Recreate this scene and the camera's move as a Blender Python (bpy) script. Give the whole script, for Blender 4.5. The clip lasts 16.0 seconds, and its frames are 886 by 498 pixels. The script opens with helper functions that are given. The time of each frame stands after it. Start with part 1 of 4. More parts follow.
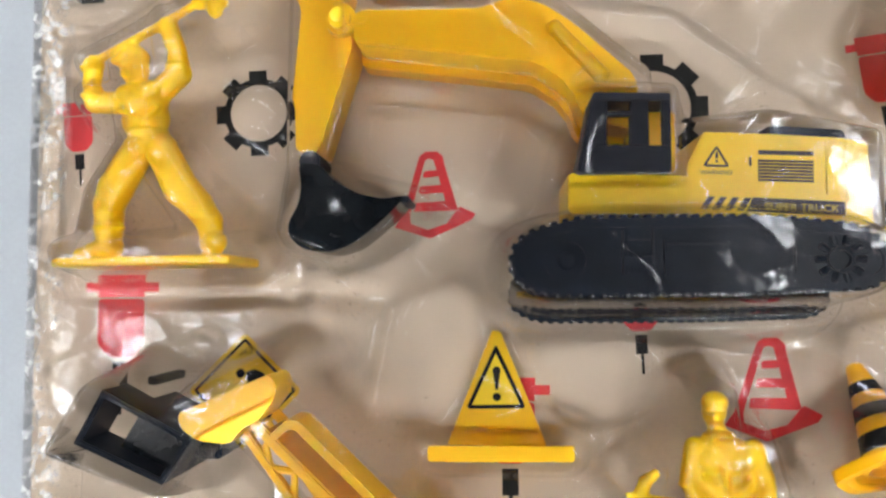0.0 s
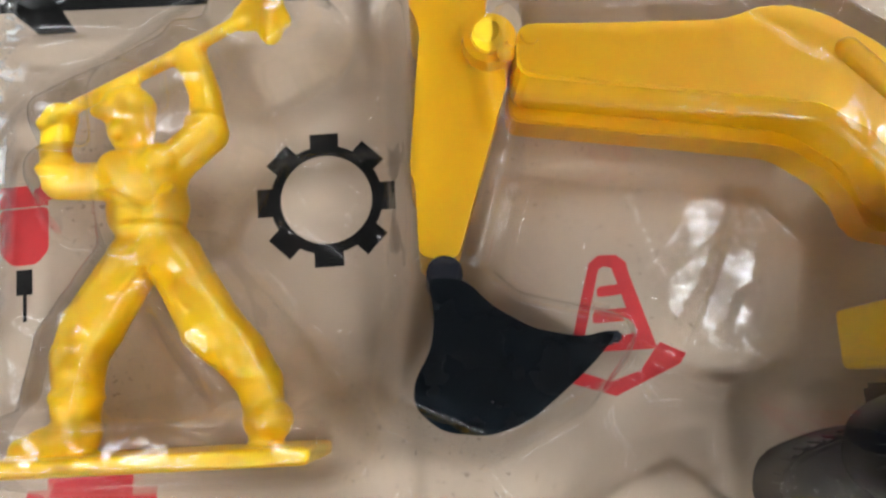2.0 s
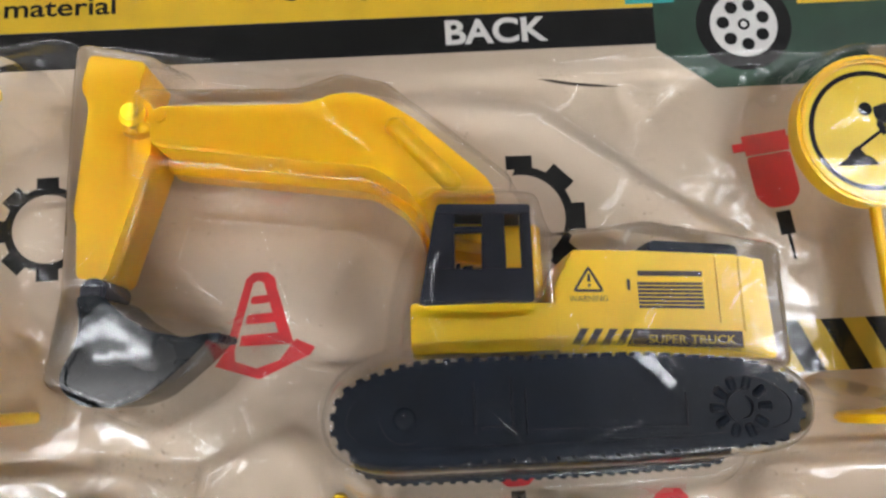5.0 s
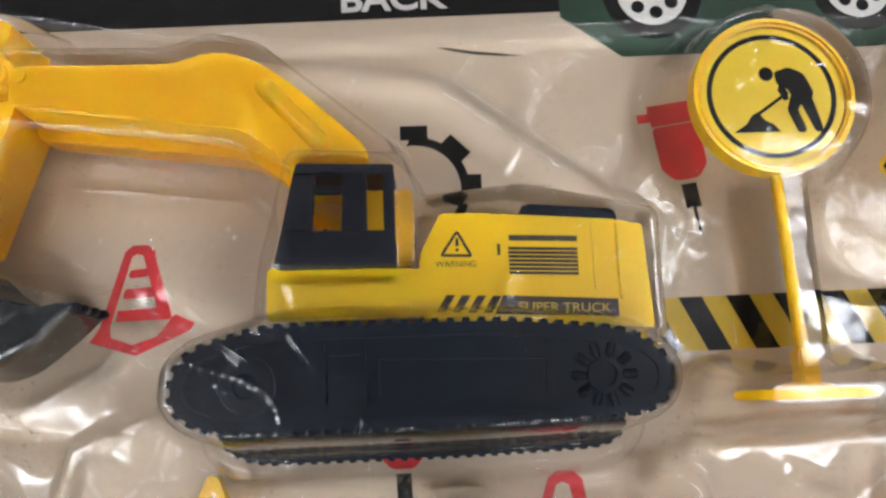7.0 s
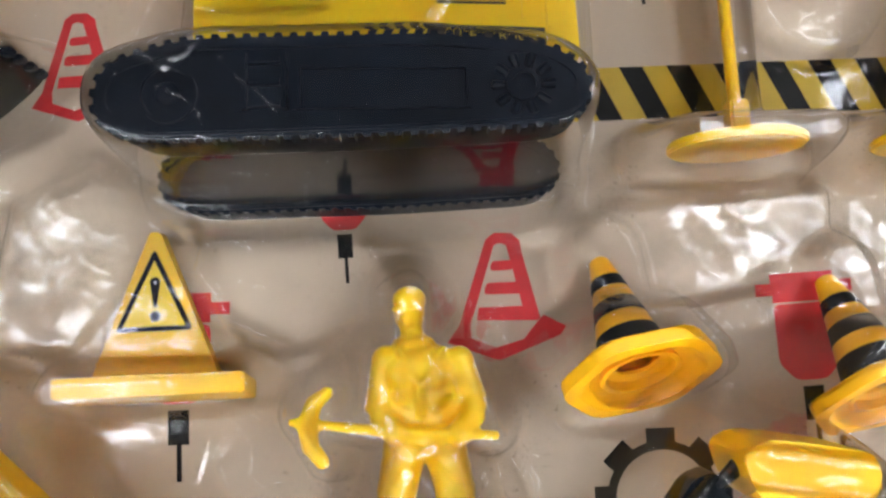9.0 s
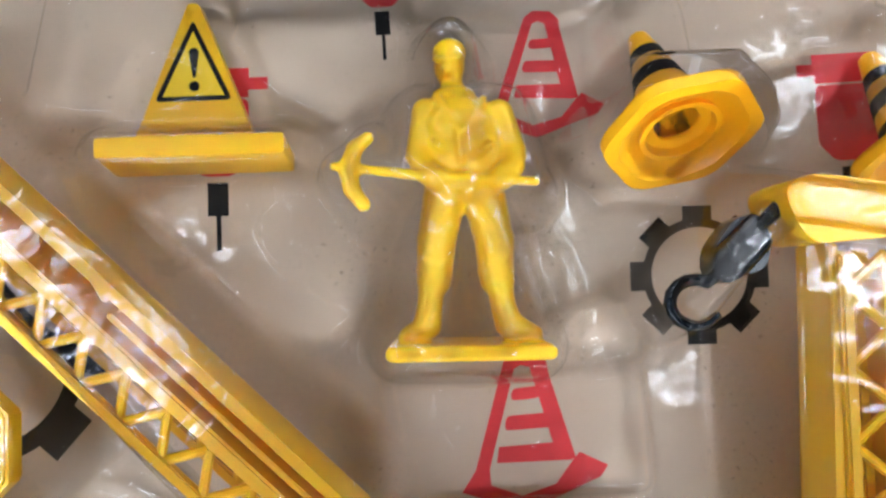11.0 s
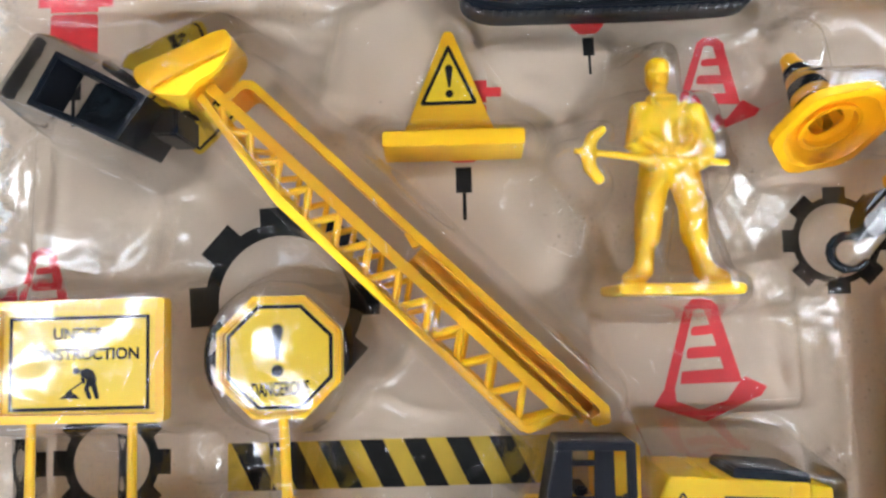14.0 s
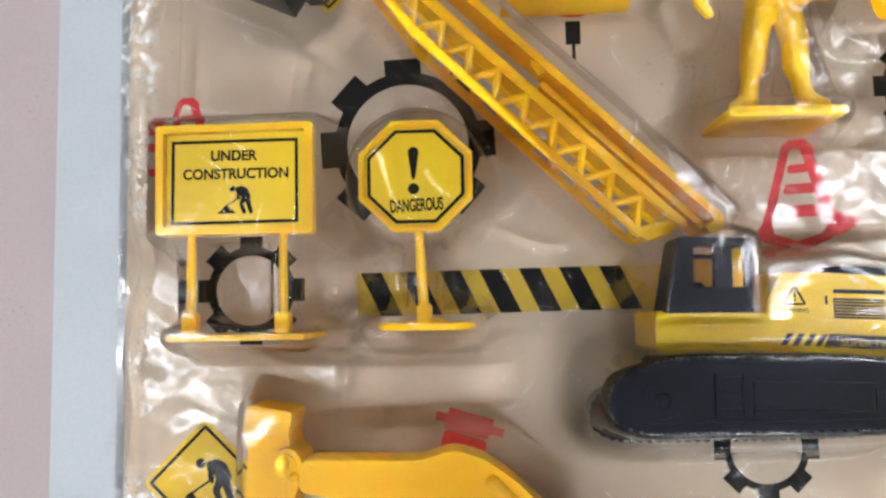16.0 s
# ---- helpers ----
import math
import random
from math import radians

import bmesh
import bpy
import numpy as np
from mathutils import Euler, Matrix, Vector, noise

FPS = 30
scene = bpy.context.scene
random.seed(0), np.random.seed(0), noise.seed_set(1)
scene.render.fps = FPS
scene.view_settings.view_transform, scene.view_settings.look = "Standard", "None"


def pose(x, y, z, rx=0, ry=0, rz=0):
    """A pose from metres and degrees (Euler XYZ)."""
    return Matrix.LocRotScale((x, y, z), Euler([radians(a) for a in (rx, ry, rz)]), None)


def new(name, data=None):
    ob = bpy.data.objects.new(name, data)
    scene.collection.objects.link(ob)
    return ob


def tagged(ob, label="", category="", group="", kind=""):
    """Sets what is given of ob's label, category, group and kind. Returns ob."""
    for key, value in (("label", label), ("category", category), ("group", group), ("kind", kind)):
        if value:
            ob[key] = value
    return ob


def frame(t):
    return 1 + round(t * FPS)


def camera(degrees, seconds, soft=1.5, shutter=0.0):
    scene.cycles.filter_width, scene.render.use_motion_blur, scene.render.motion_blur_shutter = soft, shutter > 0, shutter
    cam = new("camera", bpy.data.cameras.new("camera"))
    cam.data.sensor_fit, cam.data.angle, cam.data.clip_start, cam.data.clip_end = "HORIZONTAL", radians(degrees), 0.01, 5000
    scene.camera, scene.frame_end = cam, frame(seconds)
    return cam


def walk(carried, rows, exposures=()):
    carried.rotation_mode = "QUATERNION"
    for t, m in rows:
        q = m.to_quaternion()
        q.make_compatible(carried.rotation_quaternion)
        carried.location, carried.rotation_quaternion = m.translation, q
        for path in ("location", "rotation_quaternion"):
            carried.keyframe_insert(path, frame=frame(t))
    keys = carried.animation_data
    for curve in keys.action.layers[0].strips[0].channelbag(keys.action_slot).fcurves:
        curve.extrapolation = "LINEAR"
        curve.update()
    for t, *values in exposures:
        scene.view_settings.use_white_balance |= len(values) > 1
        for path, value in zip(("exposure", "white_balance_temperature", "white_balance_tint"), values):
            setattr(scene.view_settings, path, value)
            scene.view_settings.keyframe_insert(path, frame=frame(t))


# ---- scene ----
LENS = 59.22
PATH = [
    (0.0, 0.0108, 0.0236, 0.2284, 3.45, 3.81, -0.38),
    (0.5, -0.0074, 0.0197, 0.2016, 2.70, 2.82, -0.27),
    (1.0, -0.0375, 0.0249, 0.1667, 6.83, -0.26, -0.53),
    (1.5, -0.0371, 0.0412, 0.1482, 11.02, -0.71, -1.95),
    (2.0, -0.0411, 0.0398, 0.1427, 11.53, -0.70, -2.28),
    (2.5, -0.0410, 0.0389, 0.1370, 10.89, -0.55, -2.21),
    (3.0, -0.0293, 0.0380, 0.1273, 9.54, -0.41, -2.35),
    (3.5, -0.0216, 0.0396, 0.1483, 9.71, -0.86, -2.15),
    (4.0, -0.0021, 0.0385, 0.1720, 9.98, -1.28, -2.38),
    (4.5, 0.0083, 0.0389, 0.1885, 10.05, -1.47, -2.35),
    (4.7, 0.0205, 0.0386, 0.1912, 10.08, -1.47, -2.34),
    (6.8, 0.0515, 0.0282, 0.1770, 8.10, -1.35, -2.20),
    (7.0, 0.0578, 0.0284, 0.1815, 10.91, -1.33, -2.20),
    (7.5, 0.0775, 0.0235, 0.1917, 11.22, -1.58, -2.50),
    (8.0, 0.0878, 0.0208, 0.2040, 11.27, -1.80, -2.65),
    (8.5, 0.0843, 0.0149, 0.1978, 9.57, -2.11, -2.16),
    (9.0, 0.0697, -0.0099, 0.1782, 5.80, -1.50, -2.24),
    (9.5, 0.0597, -0.0261, 0.1762, 3.32, -1.36, -1.70),
    (10.0, 0.0635, -0.0402, 0.1694, 3.20, -0.79, -1.74),
    (12.5, 0.0628, -0.0596, 0.2015, 1.88, -0.02, -1.71),
    (13.0, 0.0501, -0.0675, 0.2122, 4.56, 0.88, -1.12),
    (13.5, 0.0243, -0.0672, 0.2197, 4.27, 0.72, -1.28),
    (14.0, 0.0109, -0.0681, 0.2273, 4.53, 0.80, -1.23),
    (14.5, -0.0033, -0.0746, 0.2301, 4.82, 0.90, -1.19),
    (15.0, 0.0031, -0.0803, 0.2306, 4.52, 1.15, -1.10),
    (15.5, -0.0018, -0.1008, 0.2353, 5.11, 1.17, -1.48),
    (16.0, -0.0186, -0.1180, 0.2427, 4.72, 2.30, -1.10),
]
cam = camera(LENS, 16.0, soft=2.5)
walk(cam, [(t, pose(*row)) for t, *row in PATH],
     exposures=[(t, e + 0.32, k, 9) for t, e, k in ((0.0, 0.05, 6420), (1.0, 0.01, 6420), (2.0, -0.13, 6420), (3.0, -0.09, 6420), (3.5, -0.01, 6420), (4.3, 0.06, 6420), (7.0, 0.06, 6420),
                                                     (8.5, -0.02, 6400), (10.0, -0.07, 5980), (12.5, -0.02, 5900), (14.5, 0.09, 6100), (16.0, 0.0, 6350))])
# first two placed from film reflections; the other four are added fill lights
LAMPS = ((1420, 330, 410, 430), (-1150, -110, 420, 320), (1270, 2180, 700, 330), (-1270, 2180, 700, 330), (1270, -1800, 700, 460), (-1270, -1800, 700, 460))

# ---- light and exposure ----
world = bpy.data.worlds.new("room_air")
scene.world = world
world.use_nodes = True
world.node_tree.nodes["Background"].inputs[0].default_value = (0.75, 0.85, 1.0, 1)
world.node_tree.nodes["Background"].inputs[1].default_value = 0.02
LAMP = 10.0

# ---- materials ----
MM = 0.001


def nodes_of(name):
    m = bpy.data.materials.new(name)
    m.use_nodes = True
    return m, m.node_tree, m.node_tree.nodes["Principled BSDF"]


def noise_node(tree, scale, detail=3.0, rough=0.55):
    co = tree.nodes.new("ShaderNodeTexCoord")
    n = tree.nodes.new("ShaderNodeTexNoise")
    n.inputs["Scale"].default_value, n.inputs["Detail"].default_value, n.inputs["Roughness"].default_value = scale, detail, rough
    tree.links.new(co.outputs["Object"], n.inputs["Vector"])
    return n


def ramp(tree, src, stops):
    r = tree.nodes.new("ShaderNodeValToRGB")
    r.color_ramp.elements[0].position, r.color_ramp.elements[0].color = stops[0][0], (*stops[0][1], 1)
    r.color_ramp.elements[1].position, r.color_ramp.elements[1].color = stops[1][0], (*stops[1][1], 1)
    for p, c in stops[2:]:
        r.color_ramp.elements.new(p).color = (*c, 1)
    tree.links.new(src, r.inputs[0])
    return r


def blend(tree, mode, fac, a, b):
    n = tree.nodes.new("ShaderNodeMix")
    n.data_type, n.blend_type = "RGBA", mode
    for sock, val in ((n.inputs[0], fac), (n.inputs[6], a), (n.inputs[7], b)):
        if hasattr(val, "links"):
            tree.links.new(val, sock)
        else:
            sock.default_value = val
    return n.outputs[2]


def plastic(name, colour, rough=0.35, var=0.12, scale=120.0, bump=0.05, bscale=700.0, spec=0.5, deep=0.0):
    """Moulded plastic or ink: two scales of colour variation, uneven gloss and fine relief."""
    m, tree, bsdf = nodes_of(name)
    lo, hi = [c * (1 - var) for c in colour], [min(1, c * (1 + var)) for c in colour]
    big = ramp(tree, noise_node(tree, scale).outputs[0], [(0.3, lo), (0.7, hi)])
    fine = ramp(tree, noise_node(tree, scale * 9).outputs[0], [(0.3, (0.985,) * 3), (0.65, (1.0,) * 3)])
    tree.links.new(blend(tree, "MULTIPLY", 1.0, big.outputs[0], fine.outputs[0]), bsdf.inputs["Base Color"])
    gl = ramp(tree, noise_node(tree, scale * 3).outputs[0], [(0.3, (rough * 0.94,) * 3), (0.7, (min(1, rough * 1.08),) * 3)])
    tree.links.new(gl.outputs[0], bsdf.inputs["Roughness"])
    bsdf.inputs["Specular IOR Level"].default_value = spec
    if deep:  # light seeps into the thin, unfilled plastic
        bsdf.inputs["Subsurface Weight"].default_value = deep
        bsdf.inputs["Subsurface Radius"].default_value = (1.0, 0.55, 0.05)
        bsdf.inputs["Subsurface Scale"].default_value = 0.003
    b = tree.nodes.new("ShaderNodeBump")
    b.inputs["Strength"].default_value, b.inputs["Distance"].default_value = bump, 0.0003
    tree.links.new(noise_node(tree, bscale).outputs[0], b.inputs["Height"])
    tree.links.new(b.outputs[0], bsdf.inputs["Normal"])
    return m


def card_paper(name, colour, dirt=True):
    m, tree, bsdf = nodes_of(name)
    lo, hi = [c * 0.94 for c in colour], [min(1, c * 1.04) for c in colour]
    big = ramp(tree, noise_node(tree, 22).outputs[0], [(0.3, lo), (0.7, hi)])
    fibre = ramp(tree, noise_node(tree, 700, 4).outputs[0], [(0.3, (0.95, 0.94, 0.93)), (0.7, (1, 1, 1))])
    col = blend(tree, "MULTIPLY", 1.0, big.outputs[0], fibre.outputs[0])
    if dirt:
        specks = ramp(tree, noise_node(tree, 800, 2, 0.4).outputs[0], [(0.62, (0, 0, 0)), (0.74, (0.8, 0.8, 0.8))])
        where = ramp(tree, noise_node(tree, 30, 2).outputs[0], [(0.48, (0, 0, 0)), (0.66, (0.75, 0.75, 0.75))])
        fac = blend(tree, "MULTIPLY", 1.0, specks.outputs[0], where.outputs[0])
        col = blend(tree, "MIX", fac, col, (0.20, 0.13, 0.085, 1))
    tree.links.new(col, bsdf.inputs["Base Color"])
    bsdf.inputs["Roughness"].default_value = 0.55
    b = tree.nodes.new("ShaderNodeBump")
    b.inputs["Strength"].default_value, b.inputs["Distance"].default_value = 0.1, 0.0002
    tree.links.new(noise_node(tree, 500).outputs[0], b.inputs["Height"])
    tree.links.new(b.outputs[0], bsdf.inputs["Normal"])
    return m


def clear_film(name):
    """Thermoformed clear sheet: lets light through, mirrors at its skin, wrinkled and a little scuffed."""
    m, tree, bsdf = nodes_of(name)
    tree.nodes.remove(bsdf)
    out = tree.nodes["Material Output"]
    b = tree.nodes.new("ShaderNodeBump")
    b.inputs["Strength"].default_value, b.inputs["Distance"].default_value = 0.085, 0.0010
    wav = noise_node(tree, 120, 3.0, 0.55)
    wav.inputs["Distortion"].default_value = 0.8
    tree.links.new(wav.outputs[0], b.inputs["Height"])
    clear = tree.nodes.new("ShaderNodeBsdfTransparent")
    clear.inputs[0].default_value = (0.966, 0.938, 0.92, 1)
    gloss = tree.nodes.new("ShaderNodeBsdfGlossy")
    gloss.inputs["Roughness"].default_value = 0.01
    haze = tree.nodes.new("ShaderNodeBsdfGlossy")
    haze.inputs["Roughness"].default_value = 0.2
    both = tree.nodes.new("ShaderNodeMixShader")
    both.inputs[0].default_value = 0.22
    tree.links.new(gloss.outputs[0], both.inputs[1])
    tree.links.new(haze.outputs[0], both.inputs[2])
    fres = tree.nodes.new("ShaderNodeFresnel")
    fres.inputs["IOR"].default_value = 1.55  # both skins of the sheet together
    for n in (gloss, haze, fres):
        tree.links.new(b.outputs[0], n.inputs["Normal"])
    mix = tree.nodes.new("ShaderNodeMixShader")
    tree.links.new(fres.outputs[0], mix.inputs[0])
    tree.links.new(clear.outputs[0], mix.inputs[1])
    tree.links.new(both.outputs[0], mix.inputs[2])
    # whitish scuffing along the folded rim
    co = tree.nodes.new("ShaderNodeTexCoord")
    sep = tree.nodes.new("ShaderNodeSeparateXYZ")
    tree.links.new(co.outputs["Object"], sep.inputs[0])
    span = tree.nodes.new("ShaderNodeMapRange")
    span.inputs[1].default_value, span.inputs[2].default_value, span.inputs[3].default_value, span.inputs[4].default_value = -0.121, -0.115, 1.0, 0.0
    tree.links.new(sep.outputs[0], span.inputs[0])
    worn = ramp(tree, noise_node(tree, 260, 5, 0.7).outputs[0], [(0.47, (0, 0, 0)), (0.62, (0.75, 0.75, 0.75))])
    where = ramp(tree, noise_node(tree, 35, 2).outputs[0], [(0.42, (0, 0, 0)), (0.56, (1, 1, 1))])
    fac = blend(tree, "MULTIPLY", 1.0, blend(tree, "MULTIPLY", 1.0, worn.outputs[0], where.outputs[0]), span.outputs[0])
    scuff = tree.nodes.new("ShaderNodeBsdfDiffuse")
    scuff.inputs[0].default_value = (0.75, 0.75, 0.73, 1)
    fin = tree.nodes.new("ShaderNodeMixShader")
    tree.links.new(fac, fin.inputs[0])
    tree.links.new(mix.outputs[0], fin.inputs[1])
    tree.links.new(scuff.outputs[0], fin.inputs[2])
    tree.links.new(fin.outputs[0], out.inputs["Surface"])
    return m


def banded_panel(name, colour, strength):
    """Lamp diffuser with narrow bright bands and uneven patches, added to sharpen the film's glints."""
    m, tree, bsdf = nodes_of(name)
    co = tree.nodes.new("ShaderNodeTexCoord")
    w = tree.nodes.new("ShaderNodeTexWave")
    w.wave_type, w.bands_direction, w.wave_profile = "BANDS", "Y", "SIN"
    w.inputs["Scale"].default_value, w.inputs["Distortion"].default_value = 1.2, 0.0
    tree.links.new(co.outputs["Object"], w.inputs["Vector"])
    n = noise_node(tree, 1.6, 1.0)
    add = tree.nodes.new("ShaderNodeMath")
    add.operation = "MULTIPLY"
    r1 = tree.nodes.new("ShaderNodeMapRange")
    r1.inputs[3].default_value, r1.inputs[4].default_value = 0.15 * strength, 3.1 * strength
    narrow = tree.nodes.new("ShaderNodeMath")
    narrow.operation = "POWER"
    narrow.inputs[1].default_value = 3.0
    tree.links.new(w.outputs["Fac"], narrow.inputs[0])
    tree.links.new(narrow.outputs[0], r1.inputs[0])
    r2 = tree.nodes.new("ShaderNodeMapRange")
    r2.inputs[1].default_value, r2.inputs[2].default_value, r2.inputs[3].default_value, r2.inputs[4].default_value = 0.3, 0.7, 0.45, 1.5
    tree.links.new(n.outputs[0], r2.inputs[0])
    tree.links.new(r1.outputs[0], add.inputs[0])
    tree.links.new(r2.outputs[0], add.inputs[1])
    bsdf.inputs["Emission Color"].default_value = (*colour, 1)
    tree.links.new(add.outputs[0], bsdf.inputs["Emission Strength"])
    return m


CREAM = card_paper("cream_card", (0.66, 0.56, 0.435))
WHITE_CARD = card_paper("white_card", (0.31, 0.33, 0.35), False)
PINK = card_paper("pink_floor", (0.28, 0.225, 0.225))
PAINT = card_paper("wall_paint", (0.78, 0.77, 0.75), False)
# albedo held low so the film mirrors little veil onto black parts
CEIL = card_paper("darkened_ceiling", (0.12, 0.12, 0.12), False)
ORANGE = plastic("orange_plastic", (0.98, 0.50, 0.004), 0.34, 0.02, bump=0.02)
FIGURE = plastic("figure_plastic", (1.0, 0.64, 0.008), 0.3, 0.01, bump=0.12, bscale=240.0, deep=0.35)
AMBER = plastic("amber_plastic", (1.0, 0.58, 0.003), 0.34, 0.01, bump=0.015, deep=0.35)
LEMON = plastic("lemon_plastic", (0.96, 0.65, 0.008), 0.32, 0.015, bump=0.02, deep=0.2)
GOLD = plastic("sign_plastic", (1.0, 0.60, 0.006), 0.3, 0.015, bump=0.02, deep=0.3)
STICKER = plastic("sticker_yellow", (0.92, 0.69, 0.010), 0.35, 0.015, bump=0.02)
BLACK = plastic("black_plastic", (0.007, 0.011, 0.019), 0.38, 0.3, bump=0.2, spec=0.13)
CABGREY = plastic("cab_plastic", (0.014, 0.016, 0.024), 0.42, 0.2, spec=0.15)
INK = plastic("black_ink", (0.010, 0.010, 0.010), 0.5, 0.25, spec=0.12)
DECAL = plastic("brown_decal", (0.05, 0.035, 0.022), 0.45, 0.3)
RED = plastic("red_ink", (0.76, 0.03, 0.04), 0.5, 0.12)
GREEN = plastic("green_ink", (0.010, 0.055, 0.028), 0.5, 0.2)
YINK = plastic("yellow_ink", (0.80, 0.56, 0.02), 0.5, 0.06)
DULLY = plastic("ochre_ink", (0.70, 0.50, 0.03), 0.5, 0.1)
WINK = plastic("white_ink", (0.82, 0.82, 0.80), 0.5, 0.04)
TEAL = plastic("teal_ink", (0.03, 0.45, 0.45), 0.5, 0.06)
FILM = clear_film("clear_film")
GLOSSY = plastic("gloss_black_plastic", (0.004, 0.007, 0.010), 0.14, 0.2, bump=0.05, bscale=120.0, spec=0.25)
METAL = plastic("lamp_frame", (0.7, 0.7, 0.7), 0.4)

# ---- building helpers (millimetres) ----
ORIGIN = {}


def thing(name, x, y, z, label, category, group="", kind=""):
    ob = new(name)
    ob.location = (x * MM, y * MM, z * MM)
    ob.empty_display_size = 0.005
    ORIGIN[ob.name] = (x, y, z)
    return tagged(ob, label, category, group, kind)


def mesh_of(name, bm, sharp=40):
    me = bpy.data.meshes.new(name)
    bmesh.ops.recalc_face_normals(bm, faces=bm.faces[:])
    bm.to_mesh(me)
    bm.free()
    for p in me.polygons:
        p.use_smooth = True
    me.set_sharp_from_angle(angle=radians(sharp))
    return me


def part(name, bm, material, parent, label="", sharp=40):
    ox, oy, oz = ORIGIN[parent.name]
    for v in bm.verts:
        v.co = ((v.co.x - ox) * MM, (v.co.y - oy) * MM, (v.co.z - oz) * MM)
    me = mesh_of(name, bm, sharp)
    me.materials.append(material)
    ob = new(name, me)
    ob.parent = parent
    ORIGIN[ob.name] = (ox, oy, oz)
    return tagged(ob, label)


def single(name, bm, material, label, category, group="", kind="", sharp=40):
    """One plain mesh that is a thing of its own; millimetres."""
    for v in bm.verts:
        v.co *= MM
    me = mesh_of(name, bm, sharp)
    me.materials.append(material)
    return tagged(new(name, me), label, category, group, kind)


def prism(pts, z0, z1, bevel=0.0, bm=None, seg=2):
    own = bmesh.new()
    lo = [own.verts.new((x, y, z0)) for x, y in pts]
    hi = [own.verts.new((x, y, z1)) for x, y in pts]
    own.faces.new(lo[::-1])
    own.faces.new(hi)
    n = len(pts)
    for i in range(n):
        own.faces.new((lo[i], lo[(i + 1) % n], hi[(i + 1) % n], hi[i]))
    if bevel:
        bmesh.ops.bevel(own, geom=own.edges[:], offset=bevel, segments=seg, affect="EDGES", clamp_overlap=True)
    return into(bm, own)


def into(bm, own):
    if bm is None:
        return own
    me = bpy.data.meshes.new("tmp")
    own.to_mesh(me)
    own.free()
    bm.from_mesh(me)
    bpy.data.meshes.remove(me)
    return bm


def box(x0, x1, y0, y1, z0, z1, bevel=0.0, bm=None):
    return prism([(x0, y0), (x1, y0), (x1, y1), (x0, y1)], z0, z1, bevel, bm)


def flat(pts, z, bm=None, thick=0.06):
    """A thin printed or stuck-on shape."""
    return prism(pts, z - thick, z, 0, bm)


def circle(cx, cy, r, n=40, a0=0.0, a1=360.0):
    return [(cx + r * math.cos(radians(a0 + (a1 - a0) * i / n)), cy + r * math.sin(radians(a0 + (a1 - a0) * i / n))) for i in range(n)]


def ring(outer, inner, z0, z1, bm=None, bevel=0.0):
    """A band between two outlines with the same number of points."""
    own = bmesh.new()
    n = len(outer)
    rows = [[own.verts.new((x, y, z)) for x, y in o] for o, z in ((outer, z0), (outer, z1), (inner, z1), (inner, z0))]
    for k in range(4):
        a, b = rows[k], rows[(k + 1) % 4]
        for i in range(n):
            own.faces.new((a[i], a[(i + 1) % n], b[(i + 1) % n], b[i]))
    if bevel:
        es = [e for e in own.edges if abs(e.verts[0].co.z - z1) < 1e-6 and abs(e.verts[1].co.z - z1) < 1e-6 and len(e.link_faces) == 2 and abs(e.link_faces[0].normal.dot(e.link_faces[1].normal)) < 0.5]
        bmesh.ops.recalc_face_normals(own, faces=own.faces[:])
        bmesh.ops.bevel(own, geom=es, offset=bevel, segments=2, affect="EDGES", clamp_overlap=True)
    return into(bm, own)


def tube(p, q, r0, r1=None, bm=None, n=14, flatz=1.0):
    """A round bar with domed ends between two points."""
    own = bmesh.new()
    r1 = r0 if r1 is None else r1
    p, q = Vector(p), Vector(q)
    d = q - p
    m = Matrix.Translation((p + q) / 2) @ d.to_track_quat("Z", "Y").to_matrix().to_4x4()
    bmesh.ops.create_cone(own, cap_ends=True, segments=n, radius1=r0, radius2=r1, depth=d.length, matrix=m)
    caps = [e for e in own.edges if any(len(f.verts) > 4 for f in e.link_faces)]
    bmesh.ops.bevel(own, geom=caps, offset=min(r0, r1) * 0.3, segments=2, affect="EDGES", clamp_overlap=True)
    return into(bm, own)


def blob(c, rx, ry, rz, bm=None, seg=16):
    own = bmesh.new()
    bmesh.ops.create_uvsphere(own, u_segments=seg, v_segments=seg // 2 + 2, radius=1.0, matrix=Matrix.Translation(c) @ Matrix.Diagonal((rx, ry, rz, 1)))
    return into(bm, own)


def limb(pts, bm):
    """Rounded limb through (x, y, z, r)."""
    for a, b in zip(pts, pts[1:]):
        tube(a[:3], b[:3], a[3], b[3], bm, 12)
    for a in pts:
        blob(a[:3], a[3] * 1.04, a[3] * 1.04, a[3] * 1.04, bm, 12)


def inset(pts, d):
    """Outline moved inwards by d (points run anticlockwise)."""
    out, n = [], len(pts)
    for i in range(n):
        a, b, c = Vector(pts[i - 1]), Vector(pts[i]), Vector(pts[(i + 1) % n])
        u, v = (b - a).normalized(), (c - b).normalized()
        nu, nv = Vector((-u.y, u.x)), Vector((-v.y, v.x))
        k = max(0.35, 1 + nu.dot(nv))
        p = b + (nu + nv) * (d / k)
        out.append((p.x, p.y))
    return out


def rounded(pts, r, n=4):
    """Outline with its corners rounded by quadratic arcs."""
    out = []
    for i in range(len(pts)):
        a, b, c = Vector(pts[i - 1]), Vector(pts[i]), Vector(pts[(i + 1) % len(pts)])
        p, q = b + (a - b).normalized() * min(r, (a - b).length * 0.45), b + (c - b).normalized() * min(r, (c - b).length * 0.45)
        for k in range(n + 1):
            t = k / n
            s = p * (1 - t) ** 2 + b * 2 * t * (1 - t) + q * t * t
            out.append((s.x, s.y))
    return out


